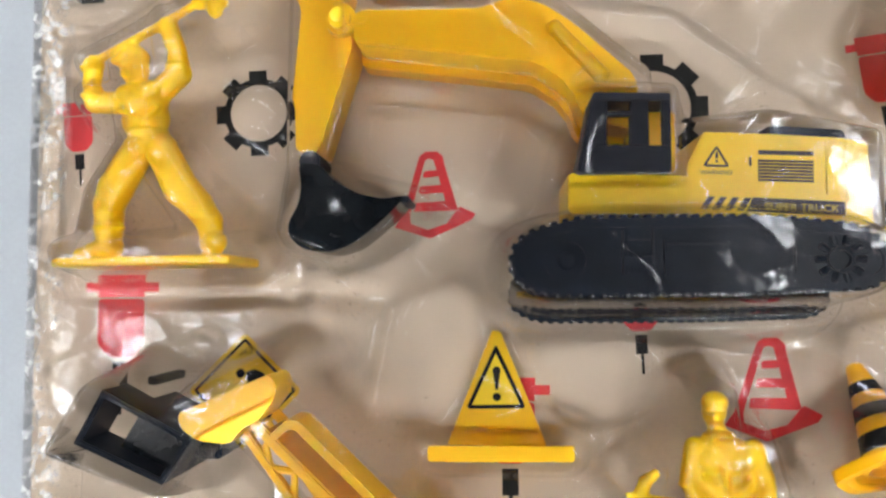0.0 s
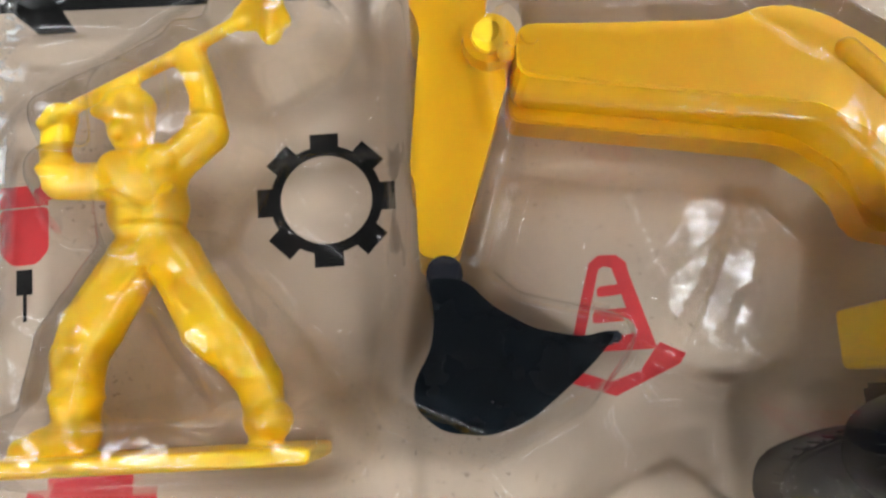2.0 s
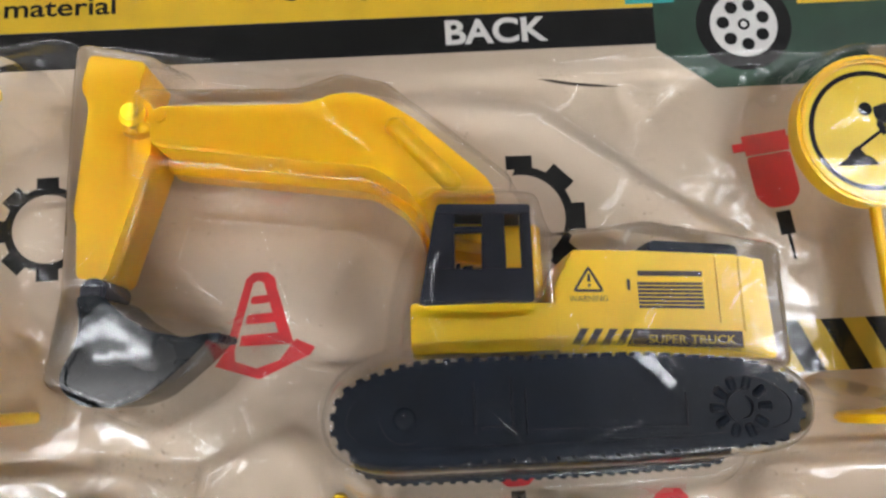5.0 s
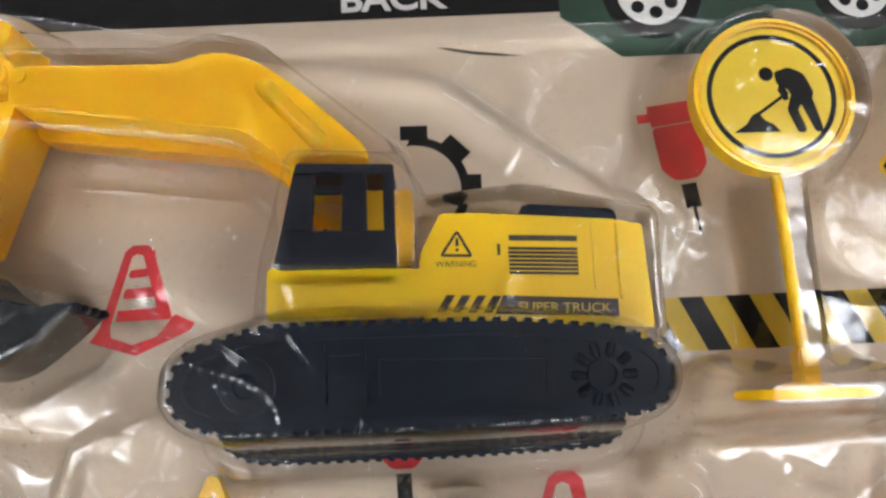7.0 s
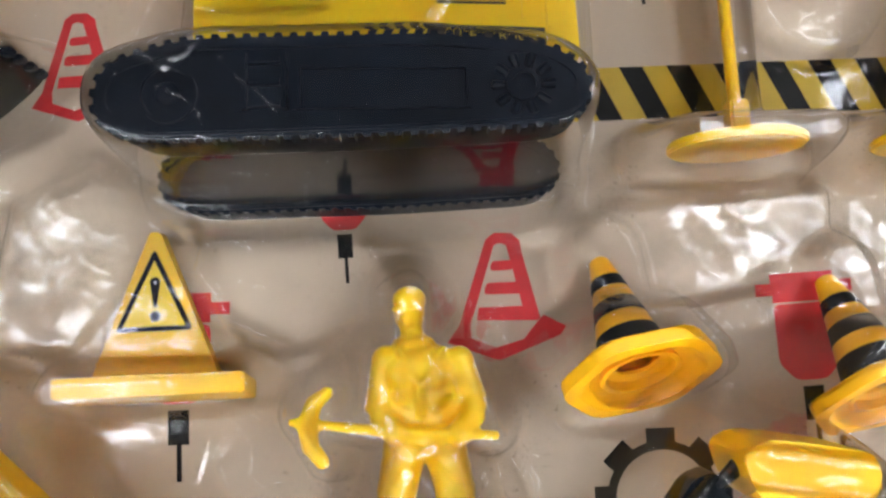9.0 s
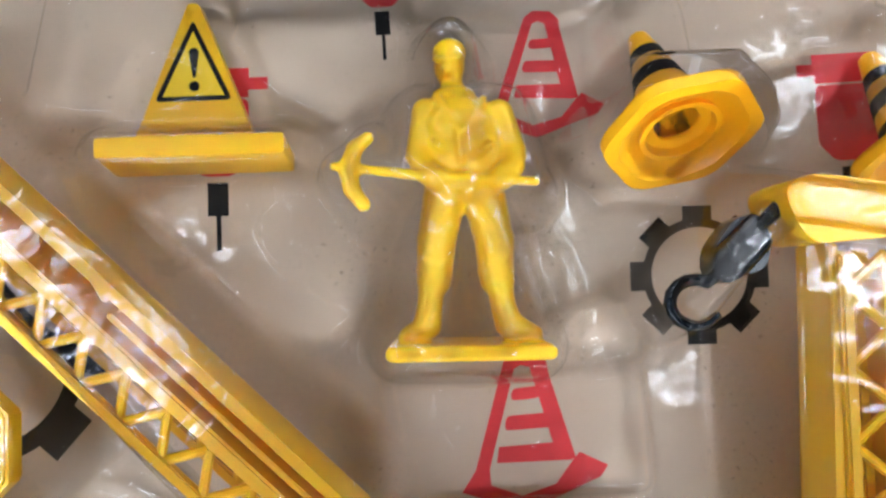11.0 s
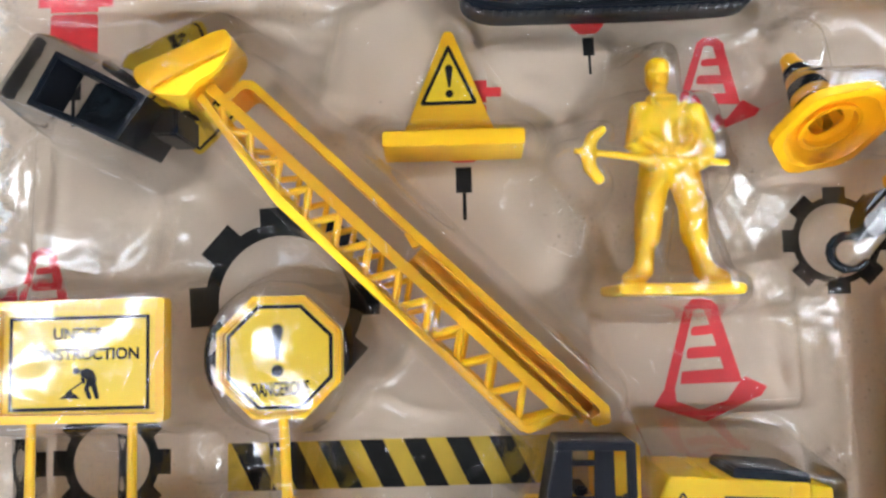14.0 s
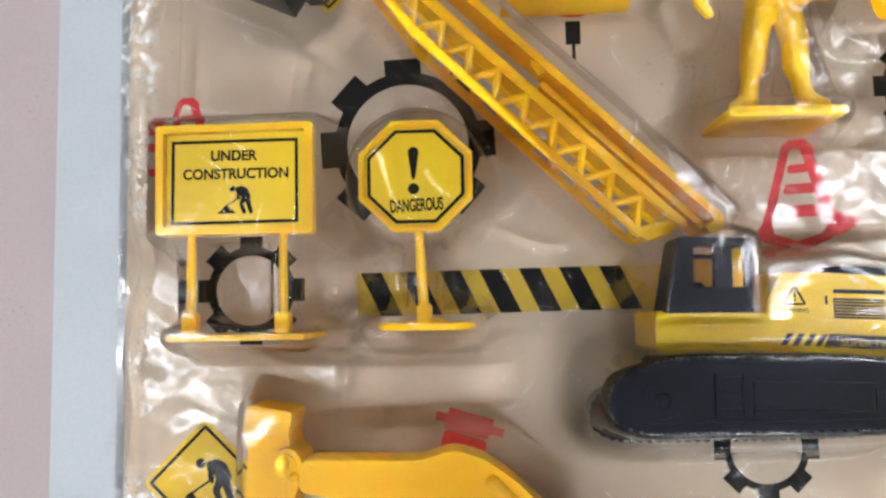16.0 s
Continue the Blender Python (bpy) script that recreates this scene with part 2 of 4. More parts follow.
def word(name, text, x0, x1, y0, y1, z, material, parent, turn=0.0, thick=0.05, bold=0.0):
    """Letters as thin mesh, filling the box given."""
    cu = bpy.data.curves.new(name, "FONT")
    cu.body, cu.extrude, cu.offset = text, 0.02, bold
    tmp = bpy.data.objects.new("tmp", cu)
    scene.collection.objects.link(tmp)
    bpy.context.view_layer.update()
    me = bpy.data.meshes.new_from_object(tmp.evaluated_get(bpy.context.evaluated_depsgraph_get()))
    bpy.data.objects.remove(tmp)
    bm = bmesh.new()
    bm.from_mesh(me)
    bpy.data.meshes.remove(me)
    xs, ys = [v.co.x for v in bm.verts], [v.co.y for v in bm.verts]
    a, b = min(xs), max(xs)
    c, d = min(ys), max(ys)
    ct, st = math.cos(radians(turn)), math.sin(radians(turn))
    for v in bm.verts:
        px, py = (v.co.x - a) / (b - a) * (x1 - x0), (v.co.y - c) / (d - c) * (y1 - y0)
        v.co = (x0 + px * ct - py * st, y0 + px * st + py * ct, z + (thick if v.co.z > 0 else 0))
    return part(name, bm, material, parent)


def digger(parent, cx, cy, s, z, material, flip=1):
    """Pictogram: a digging worker sign symbol with a spoil heap, plain shapes."""
    def P(pts):
        return [(cx + flip * s * x, cy + s * y) for x, y in (pts if flip > 0 else pts[::-1])]
    bm = flat(P([(-9.4, -7), (0.4, -7), (-1.2, -5.2), (-2.6, -4.6), (-4.0, -2.6), (-5.4, -3.4), (-6.6, -5.2)]), z)
    flat(P(circle(-1.4, 5.6, 1.55, 16)), z, bm)
    flat(P(rounded([(0.2, 6.0), (3.4, 7.0), (6.4, 5.6), (8.2, 1.4), (7.2, -0.8), (4.0, -0.6), (2.8, 2.2), (0.6, 3.2)], 0.8)), z, bm)
    flat(P(rounded([(4.4, 1.0), (7.6, 0.4), (9.2, -6.2), (9.0, -7.2), (7.6, -7.2), (5.8, -2.6)], 0.5)), z, bm)
    flat(P(rounded([(3.4, 1.4), (6.0, 0.0), (4.4, -2.4), (5.8, -6.4), (5.4, -7.3), (4.0, -7.2), (2.2, -2.4)], 0.5)), z, bm)
    flat(P([(1.2, 3.6), (0.6, 2.0), (1.8, -0.4), (2.8, 0.0), (2.4, 2.2), (2.8, 3.6)]), z, bm)
    flat(P([(-4.4, -3.0), (-3.9, -3.5), (3.0, 1.2), (2.6, 1.8)]), z, bm)
    return part("symbol", bm, material, parent)


# ---- room ----
FLOOR_Z = -1.3
single("floor", box(-2600, 2600, -2600, 2600, FLOOR_Z - 60, FLOOR_Z), PINK, "pale pink speckled floor under the card", "floor", kind="structure")
# unseen ceiling, its dark colour standing for whatever blocks light overhead
single("ceiling", box(-2600, 2600, -2600, 2600, 2400, 2460), CEIL, "unseen ceiling, darkened to limit film reflections", "ceiling", kind="structure")
# unseen walls, added pale to bounce light onto the toys' sides
for nm, a in (("wall_north", (-2600, 2600, 2600, 2680)), ("wall_south", (-2600, 2600, -2680, -2600)), ("wall_east", (2600, 2680, -2600, 2600)), ("wall_west", (-2680, -2600, -2600, 2600))):
    single(nm, box(*a, FLOOR_Z, 2400), PAINT, "unseen pale wall added for side bounce light", "wall", kind="structure")
GLOW = banded_panel("lamp_glow", (0.95, 0.98, 1.02), LAMP)
for lx, ly, hw, hh in LAMPS:
    t = thing("ceiling_light", lx, ly, 2400, "unseen rectangular white ceiling light panel", "ceiling light", "ceiling lights")
    fr = [(lx - hw, ly - hh), (lx + hw, ly - hh), (lx + hw, ly + hh), (lx - hw, ly + hh)]
    part("frame", ring(fr, inset(fr, 25), 2380, 2399), METAL, t)
    part("diffuser", box(lx - hw + 27, lx + hw - 27, ly - hh + 27, ly + hh - 27, 2388, 2396), GLOW, t, "glowing white panel")

# ---- backing card and its print ----
card = thing("backing_card", 40, -30, FLOOR_Z, "cream printed toy card with a white border", "backing card")
part("board", box(-152, 270, -330, 200, FLOOR_Z + 0.02, -0.1, 0), WHITE_CARD, card, "white card edge")
part("printed_field", box(-128.5, 262, -322, 192, -0.16, 0.0), CREAM, card, "cream printed field")
SL = 0.0175


def slope(pts):
    return [(x, y + SL * x) for x, y in pts]


part("printed_band", flat(slope([(-128, 121.6), (262, 121.6), (262, 131.9), (-128, 131.9)]), 0.05), INK, card, "black printed band")
part("printed_band", flat(slope([(-128, 132.0), (262, 132.0), (262, 187), (-128, 187)]), 0.05), YINK, card, "yellow printed band")
part("printed_tab", flat([(-123.0, 121.0), (-115.7, 114.6), (-108.4, 114.9), (-112.4, 121.0)], 0.05), INK, card)
part("scratch", flat([(63.6, 114.4), (68.0, 113.2), (73.0, 112.3), (79.0, 111.8), (84.6, 111.7), (79.0, 112.5), (72.6, 113.2), (67.0, 114.2)], 0.05), DECAL, card, "dark scratch in the card")
word("printed_word", "BACK", 40.2, 67, 124.3, 131.3, 0.1, WINK, card, 1.2, bold=0.026)
word("printed_word", "new material", -91, -45, 134.6, 139.6, 0.1, INK, card, 1.0, bold=0.015)
word("printed_word", "Quality assurance", -5, 62, 137.1, 143.0, 0.1, INK, card, 1.0, bold=0.012)
part("printed_panel", flat([(95.5, 187), (95.2, 121.8), (110.2, 110.6), (262, 113.5), (262, 187)], 0.08), GREEN, card, "dark green printed panel")
word("printed_word", "PULL", 199, 223.5, 122.5, 129.6, 0.13, WINK, card, 1.2, bold=0.02)
for wx, wy, wr in ((119.0, 128.0, 9.0), (172.3, 128.4, 8.6)):
    part("printed_tyre", flat(circle(wx, wy, wr * 1.42), 0.12), INK, card)
    wheel = part("printed_wheel", flat(circle(wx, wy, wr), 0.17), WINK, card)
    for k in range(7):
        a = radians(51.4 * k + 20)
        part("printed_hole", flat(circle(wx + wr * 0.62 * math.cos(a), wy + wr * 0.62 * math.sin(a), wr * 0.19, 14), 0.22), INK, wheel)
    part("printed_hub", ring(circle(wx, wy, wr * 0.18, 16), circle(wx, wy, wr * 0.1, 16), 0.17, 0.22), INK, wheel)
part("printed_chassis", flat([(134, 133.5), (158, 134), (158, 160), (134, 160)], 0.13), YINK, card)
part("printed_chassis", flat([(88, 134.5), (101, 134.8), (101, 150), (88, 150)], 0.14), TEAL, card)


def printed_gear(cx, cy, rt, ro, ri, turn=0.0, first=0, last=8, tw=0.21, material=INK):
    if last - first == 8:
        bm = ring(circle(cx, cy, ro, 48), circle(cx, cy, ri, 48), 0.02, 0.08)
    else:
        a0, a1 = turn + 45 * first - 12, turn + 45 * (last - 1) + 10
        bm = flat(circle(cx, cy, ro, 24, a0, a1) + circle(cx, cy, ri, 24, a1, a0), 0.08)
    for k in range(first, last):
        a = radians(turn + 45 * k)
        u, v = Vector((math.cos(a), math.sin(a))), Vector((-math.sin(a), math.cos(a)))
        c, w = Vector((cx, cy)), rt * tw
        q = [c + u * (ro - 0.8) - v * w, c + u * rt - v * w, c + u * rt + v * w, c + u * (ro - 0.8) + v * w]
        flat([(p.x, p.y) for p in q], 0.085, bm)
    return part("printed_gear", bm, material, card, "black printed gear wheel")


for g in ((-59.8, 79.2, 13.0, 10.6, 8.6, 2), (-38.5, -64.2, 27.6, 23.2, 19.2, 3), (-88.5, -109.5, 17.0, 13.8, 11.0, 0), (68.3, -160.2, 15.6, 12.8, 10.6, 0),
          (57.3, 78.0, 16.0, 13.2, 11.0, 0, -1, 3), (200, 15.3, 14.0, 11.4, 9.2, 0), (122.5, -50.0, 15.6, 12.8, 10.8, 0)):
    printed_gear(*g)


def printed_cone(cx, cy, s, tilt=0.0):
    """Traffic-cone symbol: red outline, bars and a skewed foot; (cx, cy) is the tip, s the scale."""
    ct, st = math.cos(radians(tilt)), math.sin(radians(tilt))

    def P(pts):
        return [(cx + s * (x * ct - y * st), cy + s * (x * st + y * ct)) for x, y in pts]
    bm = flat(P([(-3.4, -1.6), (-8.6, -19.5), (-6.2, -19.0), (-1.7, -2.8), (-0.6, -2.2), (0.8, -2.6), (1.2, -4.0), (4.0, -4.0), (3.6, -1.6), (1.8, -0.1), (-1.6, -0.1)]), 0.07)
    flat(P([(1.2, -3.9), (4.0, -3.9), (8.0, -17.6), (5.0, -17.6)]), 0.08, bm)
    flat(P(rounded([(-2.2, -6.0), (2.4, -5.6), (2.4, -7.6), (-2.4, -8.0)], 0.9)), 0.09, bm)
    flat(P(rounded([(-3.2, -10.4), (4.6, -10.0), (4.6, -12.4), (-3.6, -12.8)], 0.9)), 0.09, bm)
    flat(P([(-4.6, -15.4), (6.4, -14.8), (7.4, -17.8), (-5.0, -18.0)]), 0.085, bm)
    flat(P([(-8.6, -19.3), (-6.2, -19.0), (-6.0, -21.6), (-1.0, -23.4), (4.6, -21.6), (7.4, -17.9), (8.6, -16.6), (13.2, -18.8), (12.0, -20.6), (-0.2, -26.0), (-10.8, -22.6)]), 0.065, bm)
    return part("printed_cone", bm, RED, card, "red printed cone symbol")


for c in ((-7.8, 66.6, 1.0, 0), (88.8, 11.4, 1.13, -3), (82.3, -66.0, 1.36, 0), (-109.3, -47.0, 1.0, 0)):
    printed_cone(*c)


def printed_drill(cx, cy, s, turn=0.0):
    """Road-breaker symbol: red handle bar and body, black chisel; (cx, cy) is the body's foot."""
    ct, st = math.cos(radians(turn)), math.sin(radians(turn))

    def P(pts):
        return [(cx + s * (x * ct - y * st), cy + s * (x * st + y * ct)) for x, y in pts]
    bm = flat(P(rounded([(-7.2, 17.5), (-7.2, 4.0), (-3.6, 0.0), (3.6, 0.0), (7.2, 4.0), (7.2, 17.5)], 1.6)), 0.07)
    flat(P([(-7.2, 17.9), (7.2, 17.9), (7.2, 19.6), (11.6, 19.6), (11.6, 22.4), (7.4, 22.4), (7.4, 24.6), (-7.4, 24.6), (-7.4, 22.4), (-11.0, 22.4), (-11.0, 19.6), (-7.2, 19.6)]), 0.075, bm)
    part("printed_drill", bm, RED, card, "red printed road breaker symbol")
    bm = flat(P([(-2.4, -1.4), (2.3, -1.4), (2.3, -9.0), (-2.4, -9.0)]), 0.07)
    flat(P([(-0.5, -9.0), (0.6, -9.0), (0.6, -17.0), (-0.5, -17.0)]), 0.075, bm)
    part("printed_chisel", bm, INK, card)


for c in ((-115.6, 68.6, 0.62, 4), (-101.5, 6.0, 1.0, 0), (52.6, 13.2, 0.72, 2), (14.7, -24.6, 1.0, 0), (158.5, -25.0, 1.0, 2), (123.5, 78.5, 0.8, 8), (-26.5, -171, 0.95, -16)):
    printed_drill(*c)


def printed_hazard(x0, x1, yb, yt, start, period, width, shift, tilt):
    part("printed_tape", flat([(x0, yb), (x1, yb + tilt), (x1, yt + tilt), (x0, yt)], 0.05), DULLY, card, "yellow and black printed hazard tape")
    k = start
    while k < x1 - width - shift:
        if k > x0 - 1:
            e = tilt * (k - x0) / (x1 - x0)
            part("printed_stripe", flat([(k + shift, yb + e), (k + shift + width, yb + e), (k + width, yt + e), (k, yt + e)], 0.1), INK, card)
        k += period


printed_hazard(107, 194, 36.9, 49.6, 107.0, 11.35, 5.6, 6.0, 0.8)
printed_hazard(-55, 40, -118.3, -104.8, -54.0, 12.35, 6.6, 6.5, 0.9)


def printed_diamond(cx, cy, r, turn=0.0):
    d = [(cx + r * math.cos(radians(turn + 90 * k)), cy + r * math.sin(radians(turn + 90 * k))) for k in range(4)]
    d = rounded(d, r * 0.12)
    base = part("printed_diamond", flat(d, 0.06), YINK, card, "yellow printed warning diamond")
    part("printed_border", ring(inset(d, r * 0.07), inset(d, r * 0.12), 0.06, 0.1), INK, base)
    digger(base, cx, cy, r / 19, 0.11, INK)


for c in ((-63.4, -3.8, 17.2), (-102.8, -168.4, 19.6), (187.2, 80.2, 17.0)):
    printed_diamond(*c)

# ---- toy vehicles, lying on their sides ----
TRACK = rounded([(14.2, 31.5), (16.5, 37.6), (30.0, 41.6), (73.0, 41.4), (94.0, 39.0), (100.6, 34.0), (100.2, 28.0), (96.0, 24.9), (66.0, 24.0), (22.0, 23.9), (15.6, 27.0)][::-1], 5.0, 3)


def toothed(outline, pitch, height):
    """Outline with square lugs at even steps along it (points run anticlockwise)."""
    pts = [Vector(p) for p in outline]
    seg = [(pts[i], pts[(i + 1) % len(pts)]) for i in range(len(pts))]
    total = sum((b - a).length for a, b in seg)
    n = round(total / pitch)
    out, run, k = [], 0.0, 0
    step = total / n
    marks = [(i * step + f * step, h) for i in range(n) for f, h in ((0.0, 0), (0.45, 0), (0.52, 1), (0.93, 1))]
    for a, b in seg:
        ln = (b - a).length
        nrm = Vector(((b - a).y, -(b - a).x)).normalized() if ln else Vector((0, 0))
        while k < len(marks) and marks[k][0] <= run + ln:
            p = a.lerp(b, (marks[k][0] - run) / ln) + nrm * height * marks[k][1]
            out.append((p.x, p.y))
            k += 1
        run += ln
    return out


def move(pts, dx, dy):
    return [(x + dx, y + dy) for x, y in pts]


def crawler(parent, dx, dy, z0, z1, face):
    """A moulded track unit with lugs; face: the side cover's detail is seen."""
    o = move(TRACK, dx, dy)
    lug = toothed(o, 2.7, 0.75 if face else 0.45)
    bm = prism(lug, z1 - 4.5, z1 - 0.6)
    prism(o, z0, z1 - 4.4, 0, bm)
    t = part("track", bm, BLACK, parent, "black moulded crawler track", 30)
    bm = prism(inset(o, 0.5), z1 - 0.8, z1 + 0.1, 0.35)
    ring(inset(o, 0.9), inset(o, 2.4), z1, z1 + 0.35, bm)
    part("side_cover", bm, BLACK, t)
    if not face:
        return
    lad = box(dx + 40.1, dx + 41.3, dy + 28.2, dy + 38.4, z1, z1 + 0.9, 0.2)
    box(dx + 46.9, dx + 48.1, dy + 28.0, dy + 38.2, z1, z1 + 0.9, 0.2, lad)
    for yy in (28.6, 32.4, 36.2):
        box(dx + 41.2, dx + 47.0, dy + yy, dy + yy + 1.2, z1, z1 + 0.8, 0.2, lad)
    part("step", lad, BLACK, t)
    pan = [(dx + 49.5, dy + 28.2), (dx + 79.5, dy + 27.6), (dx + 79.5, dy + 35.2), (dx + 49.5, dy + 36.2)]
    bm = ring(pan, inset(pan, 0.8), z1, z1 + 0.55)
    part("raised_panel", bm, BLACK, t)
    cx, cy = dx + 88.7, dy + 31.4
    bm = ring(circle(cx, cy, 2.9, 24), circle(cx, cy, 2.1, 24), z1, z1 + 0.8)
    for k in range(10):
        a = radians(36 * k)
        tube((cx + 3.2 * math.cos(a), cy + 3.2 * math.sin(a), z1 + 0.2), (cx + 5.6 * math.cos(a), cy + 5.6 * math.sin(a), z1 + 0.2), 0.75, 0.9, bm, 8)
    part("sprocket", bm, BLACK, t)
    cx, cy = dx + 27.5, dy + 31.6
    bm = ring(circle(cx, cy, 5.2, 24), circle(cx, cy, 4.4, 24), z1, z1 + 0.45)
    blob((cx, cy, z1 + 0.1), 2.2, 2.2, 0.6, bm, 12)
    part("idler_wheel", bm, BLACK, t)


def cab_side(bm, dx, dy, z0, z1):
    """One side of the cab: a moulded frame with four window openings."""
    q = lambda pts: prism(move(pts, dx, dy), z0, z1, 0.25, bm)
    q([(30.9, 53.2), (53.3, 52.8), (53.4, 59.4), (32.3, 59.8)])
    q([(34.4, 70.5), (53.4, 70.1), (53.4, 72.1), (35.2, 72.8)])
    q([(32.3, 59.6), (38.1, 59.6), (38.5, 70.7), (34.5, 70.7)])
    q([(43.4, 59.4), (48.2, 59.4), (48.2, 70.5), (43.8, 70.5)])
    q([(51.3, 59.2), (53.4, 59.2), (53.4, 70.4), (51.3, 70.4)])
    q([(38.2, 66.9), (43.9, 66.8), (43.9, 68.0), (38.2, 68.1)])


def vehicle(name, dx, dy, label, group):
    """A crawler vehicle's undercarriage, body and cab."""
    v = thing(name, 57 + dx, 45 + dy, 0.1, label, "toy vehicle", group)
    crawler(v, dx, dy, 33.0, 47.0, True)
    crawler(v, dx, dy - 7.6, 0.2, 13.0, False)
    part("chassis", prism(move([(30, 31), (84, 31), (84, 41), (30, 41)], dx, dy), 12, 34, 0.8), BLACK, v)
    bm = prism(move(rounded([(29.0, 43.4), (58.4, 43.2), (58.4, 52.6), (29.0, 53.7)], 1.2, 3), dx, dy), 9, 36.6, 0.7)
    part("front_deck", bm, LEMON, v, "glossy yellow moulded deck")
    hull = move([(58.0, 42.8), (101.4, 40.0), (100.6, 60.0), (96.0, 60.4), (95.6, 61.0), (73.0, 62.8), (72.4, 62.2), (71.8, 62.9), (61.9, 63.2), (57.6, 55.0)], dx, dy)
    body = part("body", prism(hull, 9, 36.6, 0.7), LEMON, v, "yellow engine cover")
    bm = box(dx + 90.6, dx + 91.2, dy + 47.5, dy + 60.6, 36.4, 37.0)
    box(dx + 95.2, dx + 96.2, dy + 45.5, dy + 60.4, 36.4, 37.1, 0.2, bm)
    box(dx + 72.2, dx + 73.3, dy + 54.3, dy + 57.0, 36.4, 36.9, 0.1, bm)
    part("panel_seam", bm, LEMON, body)
    # solid dark bar: the shade inside a slot, put in as colour
    part("slot_shade", box(dx + 72.45, dx + 73.05, dy + 54.6, dy + 56.8, 36.6, 36.95), DECAL, body)
    part("exhaust_box", prism(move([(77.6, 61.8), (96.0, 60.2), (96.2, 62.6), (95.4, 63.4), (78.4, 64.9), (77.6, 64.2)], dx, dy), 17, 35.5, 0.5), BLACK, v)
    part("turret_ring", tube((dx + 57, dy + 61, 22), (dx + 50, dy + 61, 22), 3.0, 3.0, None, 16), BLACK, v)
    bm = bmesh.new()
    cab_side(bm, dx, dy, 38.2, 40.4)
    prism(move([(34.6, 71.2), (53.4, 70.5), (53.4, 72.1), (35.2, 72.8)], dx, dy), 25.5, 39.5, 0.3, bm)
    box(dx + 52.0, dx + 53.4, dy + 53, dy + 58, 25.5, 39.5, 0.3, bm)
    prism(move([(30.9, 53.2), (32.3, 53.2), (33.8, 60), (32.3, 60)], dx, dy), 25.5, 39.5, 0.2, bm)
    prism(move([(32.2, 59.8), (33.7, 59.8), (36.2, 71.6), (34.6, 71.6)], dx, dy), 25.5, 39.5, 0.2, bm)
    box(dx + 31.5, dx + 53.0, dy + 53.0, dy + 54.4, 25.5, 39.5, 0.2, bm)
    cab = part("cab", bm, CABGREY, v, "dark grey cab with open windows")
    bm = box(dx + 39.5, dx + 42.6, dy + 58.4, dy + 61.0, 26, 35, 0.6)
    tube((dx + 38.8, dy + 59.4, 30), (dx + 39.4, dy + 62.2, 30), 0.5, 0.5, bm, 8)
    part("seat", bm, CABGREY, cab)
    part("cab_core", box(dx + 46.6, dx + 56.8, dy + 54.5, dy + 70.0, 12, 30, 0.6), AMBER, v, "amber plastic core behind the cab")
    # stickers
    z = 36.68
    tri = move([(61.4, 54.7), (68.0, 54.4), (65.0, 60.0)], dx, dy)
    tri = rounded(tri, 1.0, 3)
    bm = ring(tri, inset(tri, 0.55), z - 0.05, z)
    flat(move([(64.7, 58.2), (64.55, 56.6), (65.25, 56.6), (65.2, 58.2)], dx, dy), z, bm)
    flat(circle(dx + 64.9, dy + 55.9, 0.34, 10), z, bm)
    part("sticker", bm, DECAL, body)
    word("lettering", "WARNING", dx + 60.7, dx + 68.4, dy + 52.7, dy + 53.9, z, DECAL, body, -1.2)
    bm = flat(move([(74.8, 57.4), (87.8, 56.8), (87.8, 57.9), (74.8, 58.5)], dx, dy), z)
    for k in range(7):
        y0, y1 = 56.2 - 0.78 * k, 55.62 - 0.78 * k
        flat(move([(74.6, y0), (74.6, y1), (87.7, y1 - 0.6), (87.7, y0 - 0.6)], dx, dy), z, bm)
    part("vent_sticker", bm, DECAL, body)
    bm = flat(move([(71.5, 43.5), (94.8, 42.3), (94.8, 45.6), (73.2, 47.0)], dx, dy), z)
    for k in range(4):
        flat(move([(60.6 + 2.9 * k, 44.3 - 0.15 * k), (62.2 + 2.9 * k, 44.2 - 0.15 * k), (64.2 + 2.9 * k, 47.3 - 0.15 * k), (62.6 + 2.9 * k, 47.4 - 0.15 * k)], dx, dy), z, bm)
    part("stripe_sticker", bm, DECAL, body)
    word("lettering", "SUPER TRUCK", dx + 76.0, dx + 93.3, dy + 43.9, dy + 45.6, z + 0.02, DULLY, body, -2.6)
    return v


